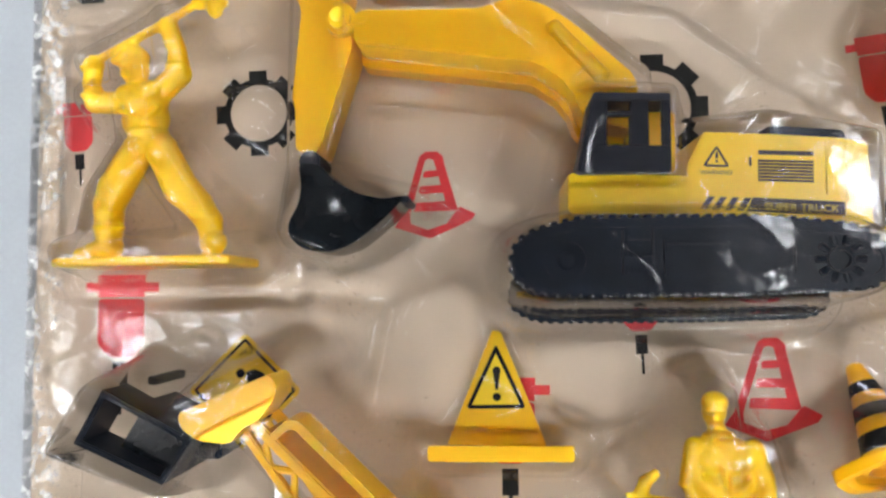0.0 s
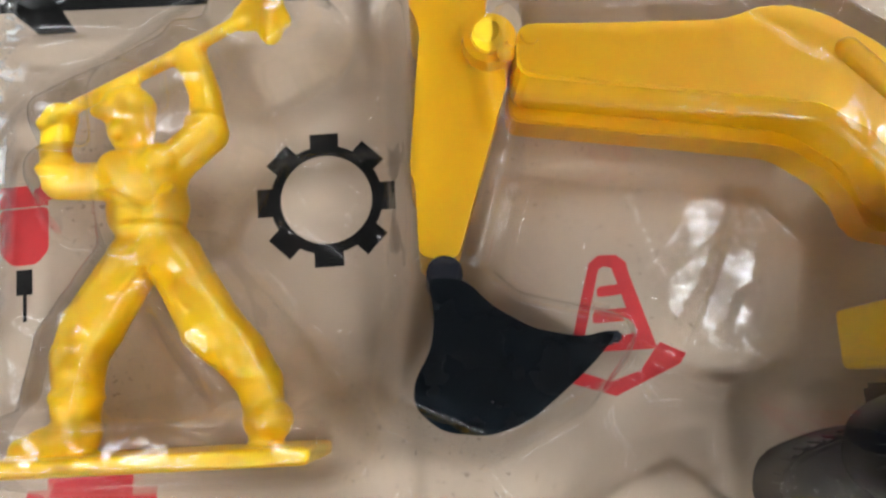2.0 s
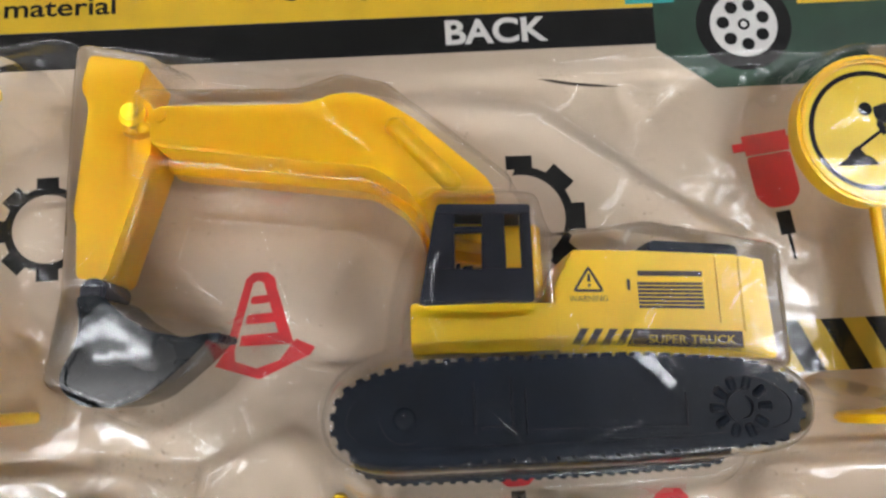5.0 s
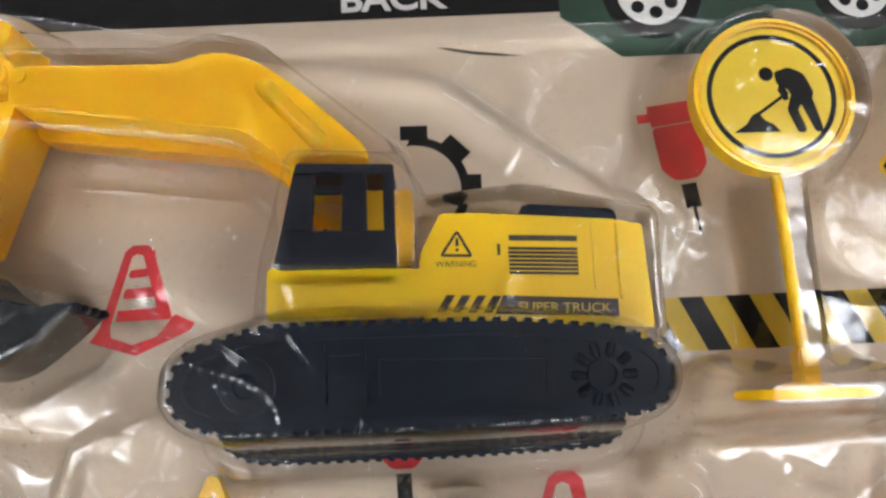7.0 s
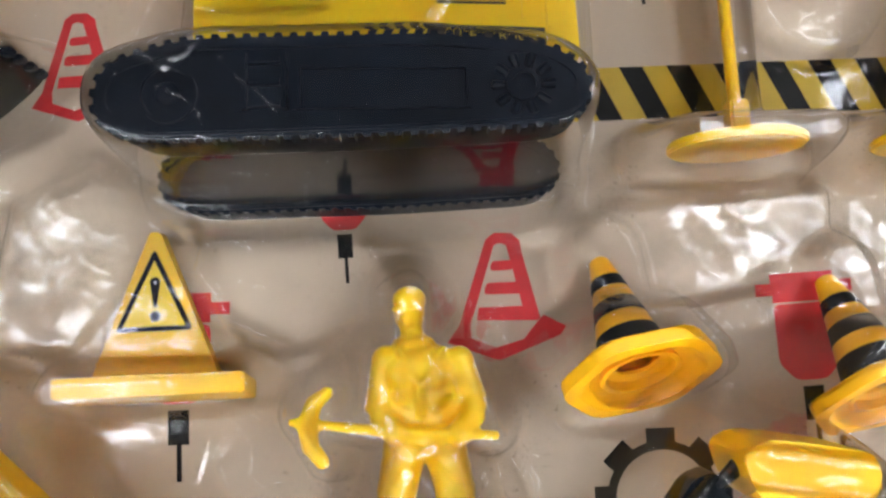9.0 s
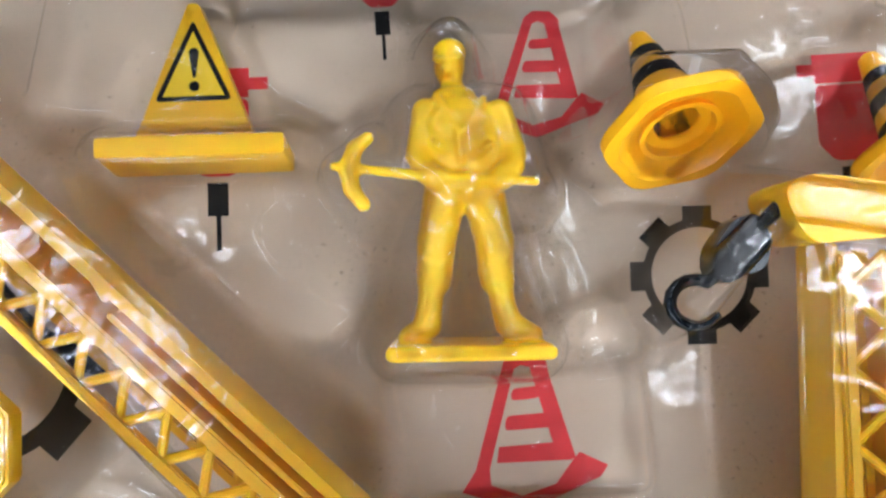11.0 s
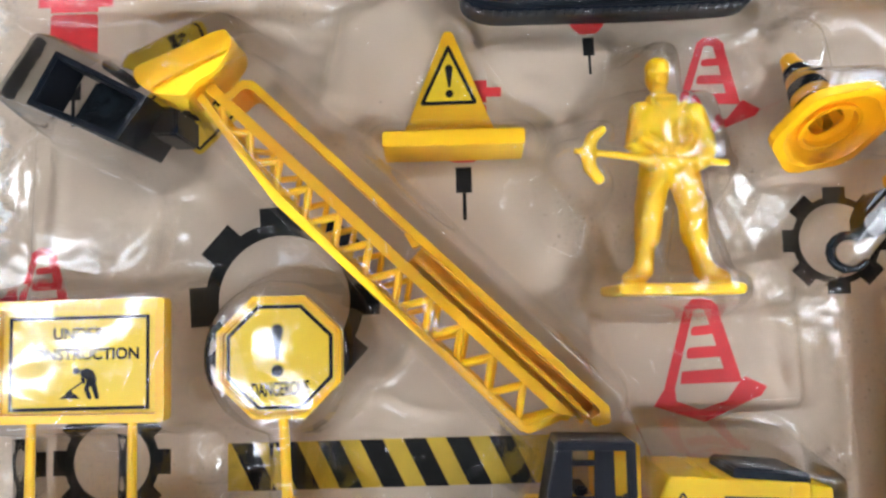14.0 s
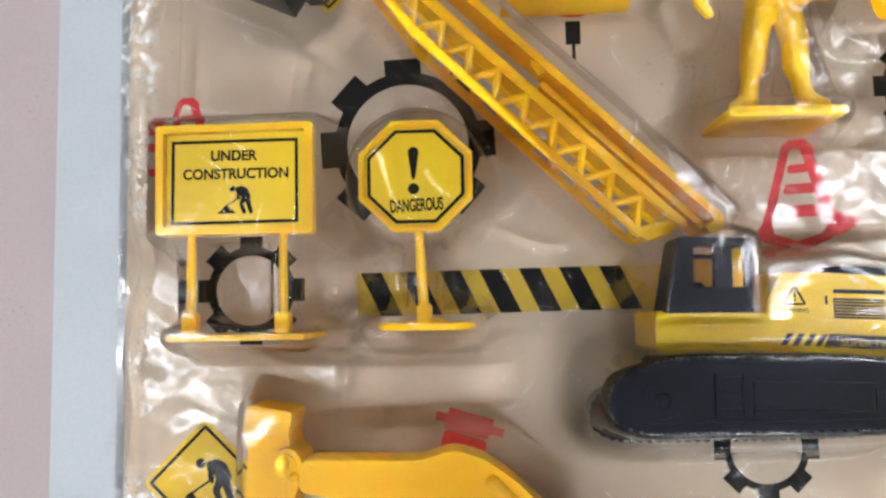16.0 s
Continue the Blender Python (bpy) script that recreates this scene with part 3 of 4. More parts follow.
def digging_arm(v, dx, dy):
    """Boom, stick and bucket of an excavator."""
    m = lambda pts: move(pts, dx, dy)
    boom = [(-25.5, 99.6), (-26.0, 90.6), (22.0, 84.3), (31.0, 77.8), (34.0, 69.0), (47.5, 66.0), (48.0, 79.5), (31.5, 94.6), (24.0, 99.6), (16.2, 101.8), (7.5, 98.9)]
    boom = m(rounded(boom, 2.5, 3))
    bm = prism(boom, 14.5, 28.2, 0.9)
    prism(move(inset(boom, 0.4), -0.6, -2.8), 7.0, 14.6, 0.5, bm)
    b = part("boom", bm, AMBER, v, "glossy amber yellow boom", 35)
    bm = bmesh.new()
    limb([(dx + 27.0, dy + 93.0, 28.0, 2.1), (dx + 38.5, dy + 80.5, 27.0, 2.6)], bm)
    part("ram", bm, AMBER, b)
    stick = m(rounded([(-41.5, 114.0), (-43.0, 106.0), (-41.0, 102.3), (-43.6, 77.0), (-42.7, 75.0), (-42.5, 63.0), (-36.4, 62.4), (-26.9, 92.2), (-30.2, 105.6), (-28.5, 111.8)], 1.6, 3))
    s = part("stick", prism(stick, 5, 23.0, 0.9), AMBER, v, "tapered amber stick")
    bm = tube((dx - 29.8, dy + 98.0, 10), (dx - 29.8, dy + 98.0, 27.6), 4.7, 4.3, None, 26)
    blob((dx - 27.4, dy + 94.8, 27.2), 1.5, 1.5, 1.2, bm)
    blob((dx - 30.4, dy + 98.6, 27.2), 2.2, 2.2, 0.9, bm)
    tube((dx - 23.6, dy + 97.0, 20), (dx - 23.6, dy + 97.0, 28.8), 2.4, 2.0, bm, 16)
    part("pivot", bm, AMBER, v)
    bucket = m(rounded([(-41.4, 59.4), (-40.4, 54.0), (-41.0, 48.6), (-44.0, 43.4), (-43.8, 39.6), (-39.8, 36.2), (-33.0, 35.3), (-27.0, 37.2), (-22.0, 41.0), (-16.8, 45.4), (-12.9, 49.6), (-14.2, 50.4), (-18.0, 49.4), (-25.5, 51.0), (-31.5, 54.6), (-35.6, 59.0)], 2.0, 3))
    bk = part("bucket", prism(bucket, 5, 25.0, 1.1), GLOSSY, v, "glossy black moulded bucket", 35)
    part("rim", ring(inset(bucket, 0.2), inset(bucket, 1.1), 24.6, 25.7), GLOSSY, bk)
    bm = tube((dx - 38.6, dy + 60.2, 8), (dx - 38.6, dy + 60.2, 24), 2.9, 2.9, None, 18)
    part("bucket_pin", bm, CABGREY, bk)
    bm = bmesh.new()
    for k in range(4):
        box(dx - 14.6, dx - 11.6, dy + 48.6, dy + 50.4, 6.5 + 4.6 * k, 9.2 + 4.6 * k, 0.4, bm)
    part("bucket_teeth", bm, BLACK, bk)


e1 = vehicle("toy_excavator", 0, 0, "yellow and black toy excavator lying on its side", "toy crawler vehicles")
digging_arm(e1, 0, 0)
crane = vehicle("toy_crane", -0.4, -172.0, "yellow and black toy crawler crane with lattice boom", "toy crawler vehicles")
e3 = vehicle("toy_excavator", -41.5, -256.5, "yellow toy excavator with a raised boom", "toy crawler vehicles")
digging_arm(e3, -41.5, -256.5)


def lattice(v, base, along, length, half_a, half_b, ztop, zlow, bays, material=AMBER):
    """Two chords with zigzag struts, as an upper and a lower frame tied by posts."""
    base, d = Vector(base), Vector(along).normalized()
    n = Vector((-d.y, d.x))

    def at(s, w, z):
        p = base + d * s + n * w
        return (p.x, p.y, z)
    for w0, w1 in ((half_a, half_b), (-half_a, -half_b)):
        a, b = at(0, w0, 0), at(length, w1, 0)
        t = 1.25
        q = [(a[0] + n.x * t, a[1] + n.y * t), (a[0] - n.x * t, a[1] - n.y * t), (b[0] - n.x * t, b[1] - n.y * t), (b[0] + n.x * t, b[1] + n.y * t)]
        bm = prism(q, ztop - 2.4, ztop, 0.5)
        prism(q, zlow, zlow + 2.4, 0.5, bm)
        part("chord", bm, material, v)
    for k in range(bays):
        for f, sgn in ((0.0, 1), (0.5, -1)):
            s0, s1 = length * (k + f) / bays, length * (k + f + 0.5) / bays
            w0, w1 = half_a + (half_b - half_a) * s0 / length, half_a + (half_b - half_a) * s1 / length
            bm = tube(at(s0, sgn * w0, ztop - 1.2), at(s1, -sgn * w1, ztop - 1.2), 1.05, 1.05, None, 8)
            tube(at(s0 + 1.5, sgn * w0, zlow + 1.2), at(s1 + 1.5, -sgn * w1, zlow + 1.2), 0.95, 0.95, bm, 8)
            part("strut", bm, material, v)


# lattice boom of the toy crane
P0, D0 = Vector((-51.8, -8.4)), Vector((0.722, -0.692))
N0 = Vector((0.692, 0.722))


def on_boom(pts):
    """Outline given along and across the crane's boom."""
    out = [P0 + D0 * a + N0 * b for a, b in pts]
    return [(p.x, p.y) for p in out]


def low_edge(a):
    """Where the lower chord runs: the boom widens from its head."""
    return -3.4 - 6.2 * min(1.0, a / 34.0)


for z0, z1 in ((27.2, 30.0), (9.0, 11.0)):
    part("chord", prism(on_boom([(0, -1.4), (126, -1.4), (126, 1.5), (0, 1.5)][::-1]), z0, z1, 0.5), AMBER, crane)
    part("chord", prism(on_boom([(0, -4.4), (34, -10.6), (120, -10.6), (120, -8.4), (34, -8.4), (0, -2.2)][::-1]), z0, z1, 0.5), AMBER, crane)
part("side_wall", prism(on_boom([(4, 0.2), (124, 0.2), (124, 1.2), (4, 1.2)][::-1]), 10.8, 27.4, 0.2), AMBER, crane)
part("floor_plate", prism(on_boom([(69, 1.0), (131, 1.0), (131, 7.2), (69, 7.2)][::-1]), 19.4, 21.0, 0.2), AMBER, crane)
part("end_tie", prism(on_boom([(118.0, -10.2), (121.0, -10.2), (126.0, 1.0), (123.4, 1.0)][::-1]), 26.6, 29.8, 0.5), AMBER, crane)
for k in range(11):
    for f in (0.0, 0.5):
        a0, a1 = 6.0 + 10.6 * (k + f), 6.0 + 10.6 * (k + f + 0.5)
        if f:
            a0, a1 = a1, a0
        for zz, r, sh in ((28.4, 1.0, 0.0), (10.2, 0.9, 2.2)):
            (ax, ay), (bx, by) = on_boom([(a0 + sh, -1.6), (a1 + sh, low_edge(a1))])
            part("strut", tube((ax, ay, zz), (bx, by, zz), r, r, None, 8), AMBER, crane)
bm = prism(rounded(on_boom([(5.5, 1.2), (6.0, 7.0), (8.4, 9.0), (131.0, 9.0), (134.0, 6.2), (131.6, 2.6), (129.4, 3.4), (130.6, 6.0), (129.6, 6.8), (9.4, 6.8), (8.0, 5.6), (7.8, 1.2)][::-1]), 0.7, 2), 17, 31, 0.4)
prism(on_boom([(70, 3.0), (130, 3.0), (130, 4.2), (70, 4.2)][::-1]), 19, 28, 0.3, bm)
part("pendant_frame", bm, AMBER, crane, "slim amber frame beside the boom")
part("spacer", prism([(-1.6, -48.0), (1.0, -46.6), (3.4, -50.6), (0.8, -52.2)], 24, 29, 0.4), AMBER, crane)
head = [(-45.4, 4.6), (-43.6, 1.4), (-44.2, -1.4), (-48.0, -6.8), (-52.4, -9.0), (-55.5, -12.8), (-63.8, -12.0), (-68.4, -8.6), (-68.8, -5.2), (-64.0, -3.2), (-49.4, 3.0)]
part("boom_head", prism(rounded(head[::-1], 1.5, 3), 20, 36, 0.9), AMBER, crane)

# second lattice boom with its hook
c2 = thing("toy_crane_boom", 144, -90, 0.1, "amber lattice crane boom with a black hook", "toy crane")
lattice(c2, (143.6, -47.0), (0.4, -100), 170, 4.0, 5.2, 31, 17, 12)
part("side_plate", prism([(137.4, -44.8), (139.0, -44.8), (138.8, -216), (136.6, -216), (136.2, -92.0), (136.8, -75.0)], 15.0, 29.4, 0.4), AMBER, c2)
part("pendant_frame", box(150.2, 154.4, -216, -52, 14.5, 29.5, 0.8), AMBER, c2)
part("floor_plate", box(141.5, 152.0, -216, -46, 14.5, 16.5, 0.3), AMBER, c2)
part("web", box(144.0, 148.0, -214, -60, 0.2, 15, 0.4), AMBER, c2)
part("boom_head", prism(rounded([(126.4, -34.6), (128.4, -41.2), (131.4, -45.2), (150.8, -44.0), (152.0, -40.0), (151.0, -35.6), (138, -33.2), (131.4, -32.4)], 2.0, 3), 18, 36, 1.0), AMBER, c2)
bm = bmesh.new()
limb([(128.0, -38.0, 29.5, 1.6), (124.4, -41.2, 29.5, 1.4)], bm)
prism(rounded([(119.0, -40.2), (115.0, -45.4), (114.8, -50.0), (117.2, -52.2), (121.2, -50.3), (125.0, -49.2), (126.4, -43.0), (123.4, -38.6)], 1.2, 3), 23, 30.5, 1.4, bm)
hook = part("hook_block", bm, GLOSSY, c2, "glossy black hook block")
bm = bmesh.new()
arc = [(112.4 + 4.9 * math.cos(radians(a)), -55.4 + 4.4 * math.sin(radians(a)), 27.0, 1.25 if i < 9 else 0.9) for i, a in enumerate(range(60, 345, 24))]
limb([(116.6, -50.2, 27.0, 1.5)] + arc, bm)
ob = part("hook", bm, GLOSSY, hook)
fuse = ob.modifiers.new("fuse", "REMESH")
fuse.mode, fuse.voxel_size, fuse.use_smooth_shade = "VOXEL", 0.0004, True

# black work basket hanging at the crane's boom head
q = [(-89.4, 0.4), (-96.8, -13.2), (-73.4, -23.4), (-65.8, -12.0)]
bk = thing("toy_basket", -80, -11, 0.2, "open black plastic work basket with a sloping panel", "toy basket")
bm = ring(q, inset(q, 1.6), 20, 34.5, None, 0.5)
ring([(-82.6, -3.6), (-88.6, -16.8), (-73.4, -23.4), (-65.8, -12.0)], [(-82.0, -5.4), (-86.8, -16.0), (-73.8, -21.6), (-67.8, -12.4)], 4, 21, bm)
part("wall", bm, BLACK, bk)
part("floor_plate", prism([(-82.0, -5.0), (-87.0, -15.8), (-74.0, -21.8), (-67.6, -12.4)], 4, 9, 0.5), BLACK, bk)
part("panel", prism([(-82.0, -5.2), (-88.4, -15.8), (-74.0, -21.6), (-67.8, -12.4)], 24, 27, 0.8), GLOSSY, bk, "dark glossy sloping panel")
part("arm", box(-69.5, -62.5, -19.5, -11.5, 3, 22, 0.8), BLACK, bk)
part("peg", box(-84.0, -81.2, 0.0, 2.4, 0.2, 20, 0.4), BLACK, bk)

# ---- toy figures ----


def fused(name, bm, label, group):
    ob = single(name, bm, FIGURE, label, "toy figure", group)
    r = ob.modifiers.new("fuse", "REMESH")
    r.mode, r.voxel_size, r.use_smooth_shade = "VOXEL", 0.00055, True
    s = ob.modifiers.new("soften", "SMOOTH")
    s.factor, s.iterations = 0.5, 2
    return ob


Z = 16.5
bm = bmesh.new()
blob((-90.2, 88.3, Z + 1), 4.0, 5.0, 4.2, bm)
blob((-90.4, 91.4, Z + 1.5), 4.5, 3.6, 4.6, bm)
blob((-91.8, 90.0, Z + 3.6), 4.6, 1.6, 2.2, bm)
blob((-91.6, 86.2, Z + 4.4), 1.2, 1.6, 1.4, bm)
blob((-88.0, 79.0, Z), 7.4, 6.2, 5.0, bm)
blob((-87.2, 74.0, Z), 7.0, 6.8, 4.6, bm)
blob((-86.0, 68.0, Z), 6.2, 5.2, 4.6, bm)
limb([(-89.6, 84.5, Z, 2.8), (-88.6, 80.5, Z, 3.6)], bm)
limb([(-93.6, 79.0, Z, 3.4), (-101.4, 79.0, Z + 1, 3.1), (-102.2, 84.0, Z + 2, 2.5), (-101.6, 89.6, Z + 2, 2.8)], bm)
limb([(-83.0, 82.0, Z, 3.6), (-77.2, 86.6, Z + 1, 3.4), (-77.6, 93.0, Z + 2, 2.7), (-80.2, 100.0, Z + 2, 2.8)], bm)
limb([(-104.0, 88.6, Z + 3, 1.2), (-83.0, 99.4, Z + 3, 1.3), (-71.5, 106.0, Z + 3, 1.2)], bm)
tube((-72.6, 105.4, Z + 3), (-65.0, 109.6, Z + 3), 1.6, 5.0, bm, 16)
blob((-66.6, 107.0, Z + 3), 2.6, 5.6, 4.0, bm)
limb([(-89.0, 65.5, Z, 4.6), (-94.8, 54.5, Z + 1.5, 4.9), (-96.8, 50.0, Z + 1, 4.4), (-97.4, 42.0, Z, 3.8), (-97.0, 38.8, Z, 3.4)], bm)
limb([(-82.6, 65.5, Z, 4.6), (-76.0, 54.0, Z + 1.5, 5.0), (-71.6, 49.6, Z + 1, 4.4), (-68.6, 45.0, Z, 3.8), (-67.6, 39.4, Z, 3.2)], bm)
limb([(-96.6, 38.0, Z, 3.4), (-101.5, 36.6, Z + 1, 2.7), (-105.0, 35.8, Z + 1, 2.0)], bm)
for c, r in (((-97.2, 43.6, Z + 0.4), (4.5, 1.5, 4.4)), ((-69.4, 45.8, Z + 0.4), (4.5, 1.5, 4.4)), ((-95.8, 51.0, Z + 4.4), (3.2, 3.0, 2.2)), ((-73.6, 51.6, Z + 4.4), (3.2, 3.0, 2.2)),
             ((-91.8, 59.6, Z + 4.2), (2.8, 3.6, 1.8)), ((-79.8, 59.4, Z + 4.2), (2.8, 3.6, 1.8)), ((-87.4, 66.6, Z + 4.4), (1.6, 1.2, 1.2)), ((-102.0, 80.6, Z + 2), (3.3, 1.3, 3.2)), ((-77.6, 88.4, Z + 2), (3.6, 1.2, 3.4))):
    blob(c, *r, bm)
for p in (((-93.6, 76.0, Z + 4.2, 0.7), (-87.0, 73.4, Z + 5.0, 0.7)), ((-82.0, 76.6, Z + 4.0, 0.7), (-86.4, 72.6, Z + 4.8, 0.7)), ((-87.0, 63.0, Z + 4.4, 0.6), (-92.4, 56.2, Z + 5.8, 0.6)), ((-85.0, 63.0, Z + 4.4, 0.6), (-79.0, 56.6, Z + 5.8, 0.6)),
          ((-98.6, 46.6, Z + 4.0, 0.6), (-94.0, 46.0, Z + 4.4, 0.6)), ((-73.0, 47.6, Z + 4.2, 0.6), (-68.4, 48.4, Z + 4.0, 0.6)), ((-89.6, 82.8, Z + 3.6, 0.8), (-85.6, 79.0, Z + 5.0, 0.7))):
    limb(p, bm)
limb([(-68.0, 39.0, Z, 3.2), (-66.0, 39.0, Z + 2, 3.2), (-67.4, 36.2, Z + 1, 2.6)], bm)
blob((-91.4, 80.4, Z + 3.4), 3.2, 3.0, 2.4, bm)
blob((-84.6, 81.4, Z + 3.4), 3.0, 3.0, 2.4, bm)
blob((-86.4, 70.2, Z + 0.6), 6.2, 1.5, 4.8, bm)
prism(rounded([(-108.0, 32.0), (-59.2, 32.4), (-59.0, 35.2), (-108.0, 34.6)], 1.0, 3), 0.2, 27.0, 0.7, bm)
fused("toy_worker", bm, "plain amber plastic worker figure raising a sledgehammer", "toy workers")

Z = 20.0
bm = bmesh.new()
blob((67.1, -6.6, Z), 3.2, 4.2, 3.6, bm)
blob((67.2, -4.2, Z + 0.6), 3.5, 3.0, 3.8, bm)
blob((66.6, -6.0, Z + 3.2), 3.2, 0.9, 1.4, bm)
blob((66.4, -8.0, Z + 3.2), 0.9, 1.2, 1.0, bm)
limb([(67.5, -10.5, Z, 2.3), (68.2, -13.5, Z, 3.0)], bm)
blob((68.8, -18.6, Z), 8.8, 6.2, 4.6, bm)
blob((69.0, -24.5, Z), 8.2, 7.0, 4.4, bm)
blob((69.2, -31.0, Z), 8.0, 5.0, 4.6, bm)
blob((65.4, -18.6, Z + 3.2), 3.0, 3.0, 1.8, bm)
blob((72.0, -18.8, Z + 3.2), 3.0, 3.0, 1.8, bm)
limb([(62.2, -16.0, Z, 3.0), (60.6, -23.6, Z, 2.7), (61.2, -27.4, Z + 2, 2.5), (63.6, -29.8, Z + 4.4, 2.5)], bm)
limb([(76.8, -16.6, Z, 3.0), (79.2, -23.8, Z, 2.8), (79.0, -27.4, Z + 2, 2.5), (76.4, -30.2, Z + 4.4, 2.5)], bm)
for c, r in (((60.6, -25.2, Z + 0.5), (3.3, 1.2, 3.2)), ((79.0, -25.6, Z + 0.5), (3.3, 1.2, 3.2)), ((69.3, -31.8, Z + 0.6), (7.6, 1.2, 4.8)), ((69.4, -31.8, Z + 4.8), (1.4, 1.3, 1.0)), ((67.8, -12.4, Z + 1.4), (4.4, 1.3, 2.8))):
    blob(c, *r, bm)
for p in (((64.6, -13.6, Z + 3.4, 0.8), (68.4, -20.6, Z + 4.8, 0.7), (68.8, -27.0, Z + 4.6, 0.6)), ((73.6, -14.0, Z + 3.2, 0.8), (69.6, -20.6, Z + 4.8, 0.7)), ((63.2, -22.4, Z + 3.8, 0.6), (66.4, -24.8, Z + 4.4, 0.6)), ((75.0, -23.0, Z + 3.8, 0.6), (71.8, -25.6, Z + 4.4, 0.6)),
          ((66.6, -35.4, Z + 4.2, 0.6), (63.6, -39.0, Z + 4.4, 0.6)), ((72.0, -35.4, Z + 4.2, 0.6), (75.4, -39.4, Z + 4.4, 0.6)), ((60.8, -45.0, Z + 3.4, 0.6), (65.0, -46.0, Z + 3.6, 0.6)), ((73.4, -46.0, Z + 3.6, 0.6), (77.4, -45.2, Z + 3.4, 0.6))):
    limb(p, bm)
limb([(44.0, -27.0, Z + 5, 0.9), (62.0, -29.4, Z + 5, 1.2), (83.0, -31.0, Z + 5, 1.0)], bm)
limb([(50.8, -21.6, Z + 5, 1.3), (48.2, -23.6, Z + 5, 1.7), (46.8, -27.6, Z + 5, 2.0), (47.4, -31.6, Z + 5, 1.8), (49.6, -34.6, Z + 5, 1.5)], bm)
limb([(65.4, -33.4, Z, 4.4), (63.6, -41.4, Z + 0.5, 4.0), (63.0, -47.6, Z, 3.7), (62.8, -49.6, Z, 3.5), (62.2, -51.4, Z, 2.7), (61.8, -55.0, Z, 2.6), (61.2, -58.4, Z, 2.9)], bm)
limb([(73.2, -33.4, Z, 4.4), (75.0, -41.6, Z + 0.5, 4.0), (75.2, -48.0, Z, 3.7), (75.4, -49.8, Z, 3.5), (75.9, -51.6, Z, 2.7), (76.4, -55.2, Z, 2.6), (77.4, -58.6, Z, 2.9)], bm)
limb([(61.0, -58.8, Z, 2.7), (57.4, -60.6, Z + 1, 2.0)], bm)
limb([(77.8, -58.8, Z, 2.7), (82.0, -60.8, Z + 1, 2.0)], bm)
prism(rounded([(53.2, -65.0), (85.9, -65.4), (85.9, -62.4), (53.2, -62.0)], 1.2, 3), 0.2, 28.0, 0.8, bm)
fused("toy_worker", bm, "plain amber plastic worker figure holding a pickaxe", "toy workers")

# ---- toy signs ----
G = "toy road signs"


def foot(parent, cx, cy, cz, r):
    bm = bmesh.new()
    bmesh.ops.create_cone(bm, cap_ends=True, segments=40, radius1=r, radius2=r, depth=2.0, matrix=Matrix.Translation((cx, cy, cz)) @ Matrix.Rotation(radians(90), 4, "X"))
    bmesh.ops.bevel(bm, geom=[e for e in bm.edges if any(len(f.verts) > 4 for f in e.link_faces)], offset=0.5, segments=2, affect="EDGES")
    blob((cx, cy + 1.0, cz), r * 0.45, 1.4, r * 0.4, bm)
    return part("foot", bm, GOLD, parent, "round amber foot")


def post(parent, x0, y0, x1, y1, z, r=1.25, sock=8.5):
    bm = tube((x0, y0, z), (x1, y1, z), r, r * 1.15, None, 12)
    box(x1 - 2.1, x1 + 2.1, y1 - 0.5, y1 + sock, z - 2.4, z + 2.4, 0.5, bm)
    return part("post", bm, GOLD, parent)


def mark(parent, cx, cy, h, z, material=INK):
    """An exclamation mark of height h with its top at cy."""
    bm = flat(rounded([(cx - 0.035 * h, cy - 0.68 * h), (cx + 0.035 * h, cy - 0.68 * h), (cx + 0.12 * h, cy - 0.08 * h), (cx + 0.05 * h, cy), (cx - 0.05 * h, cy), (cx - 0.12 * h, cy - 0.08 * h)], 0.03 * h), z)
    flat(circle(cx, cy - 0.88 * h, 0.12 * h, 18), z, bm)
    return part("symbol", bm, material, parent)


s = thing("road_sign", 138, 60, 0.1, "round yellow toy sign with a digging symbol on a post", "toy sign", G)
o, i = circle(137.8, 92.0, 18.1, 56), circle(137.8, 92.0, 16.2, 56)
bm = prism(o, 15, 18.6, 0.5)
ring(o, i, 18.0, 20.4, bm, 0.7)
face = part("panel", bm, GOLD, s)
part("sticker", prism(circle(137.8, 92.0, 16.0, 56), 18.5, 18.9), STICKER, face, "yellow printed sticker")
part("sticker_ring", ring(circle(137.4, 91.9, 14.6, 56), circle(137.4, 91.9, 13.4, 56), 18.9, 18.98), INK, face)
digger(face, 138.2, 91.0, 1.08, 18.98, INK)
post(s, 137.2, 75.5, 138.6, 27.5, 16.5)
foot(s, 138.4, 26.6, 15.4, 14.4)

s = thing("road_sign", 185, 60, 0.1, "triangular yellow toy sign with a digging symbol", "toy sign", G)
o = rounded([(163.4, 76.6), (207.0, 79.6), (186.2, 114.4)], 5.0, 4)
bm = prism(o, 15, 18.6, 0.5)
ring(o, inset(o, 1.8), 18.0, 20.4, bm, 0.6)
face = part("panel", bm, GOLD, s)
part("sticker", prism(inset(o, 2.0), 18.5, 18.9), STICKER, face, "yellow printed sticker")
o2 = [(170.6, 82.6), (201.4, 84.8), (184.8, 107.6)]
part("sticker_ring", ring(rounded(o2, 1.0, 3), inset(rounded(o2, 1.0, 3), 1.2), 18.9, 18.98), INK, face)
digger(face, 186.6, 91.6, 0.72, 18.98, INK, -1)
post(s, 185.0, 78.0, 185.4, 27.5, 16.5)
foot(s, 184.2, 26.6, 15.4, 14.4)

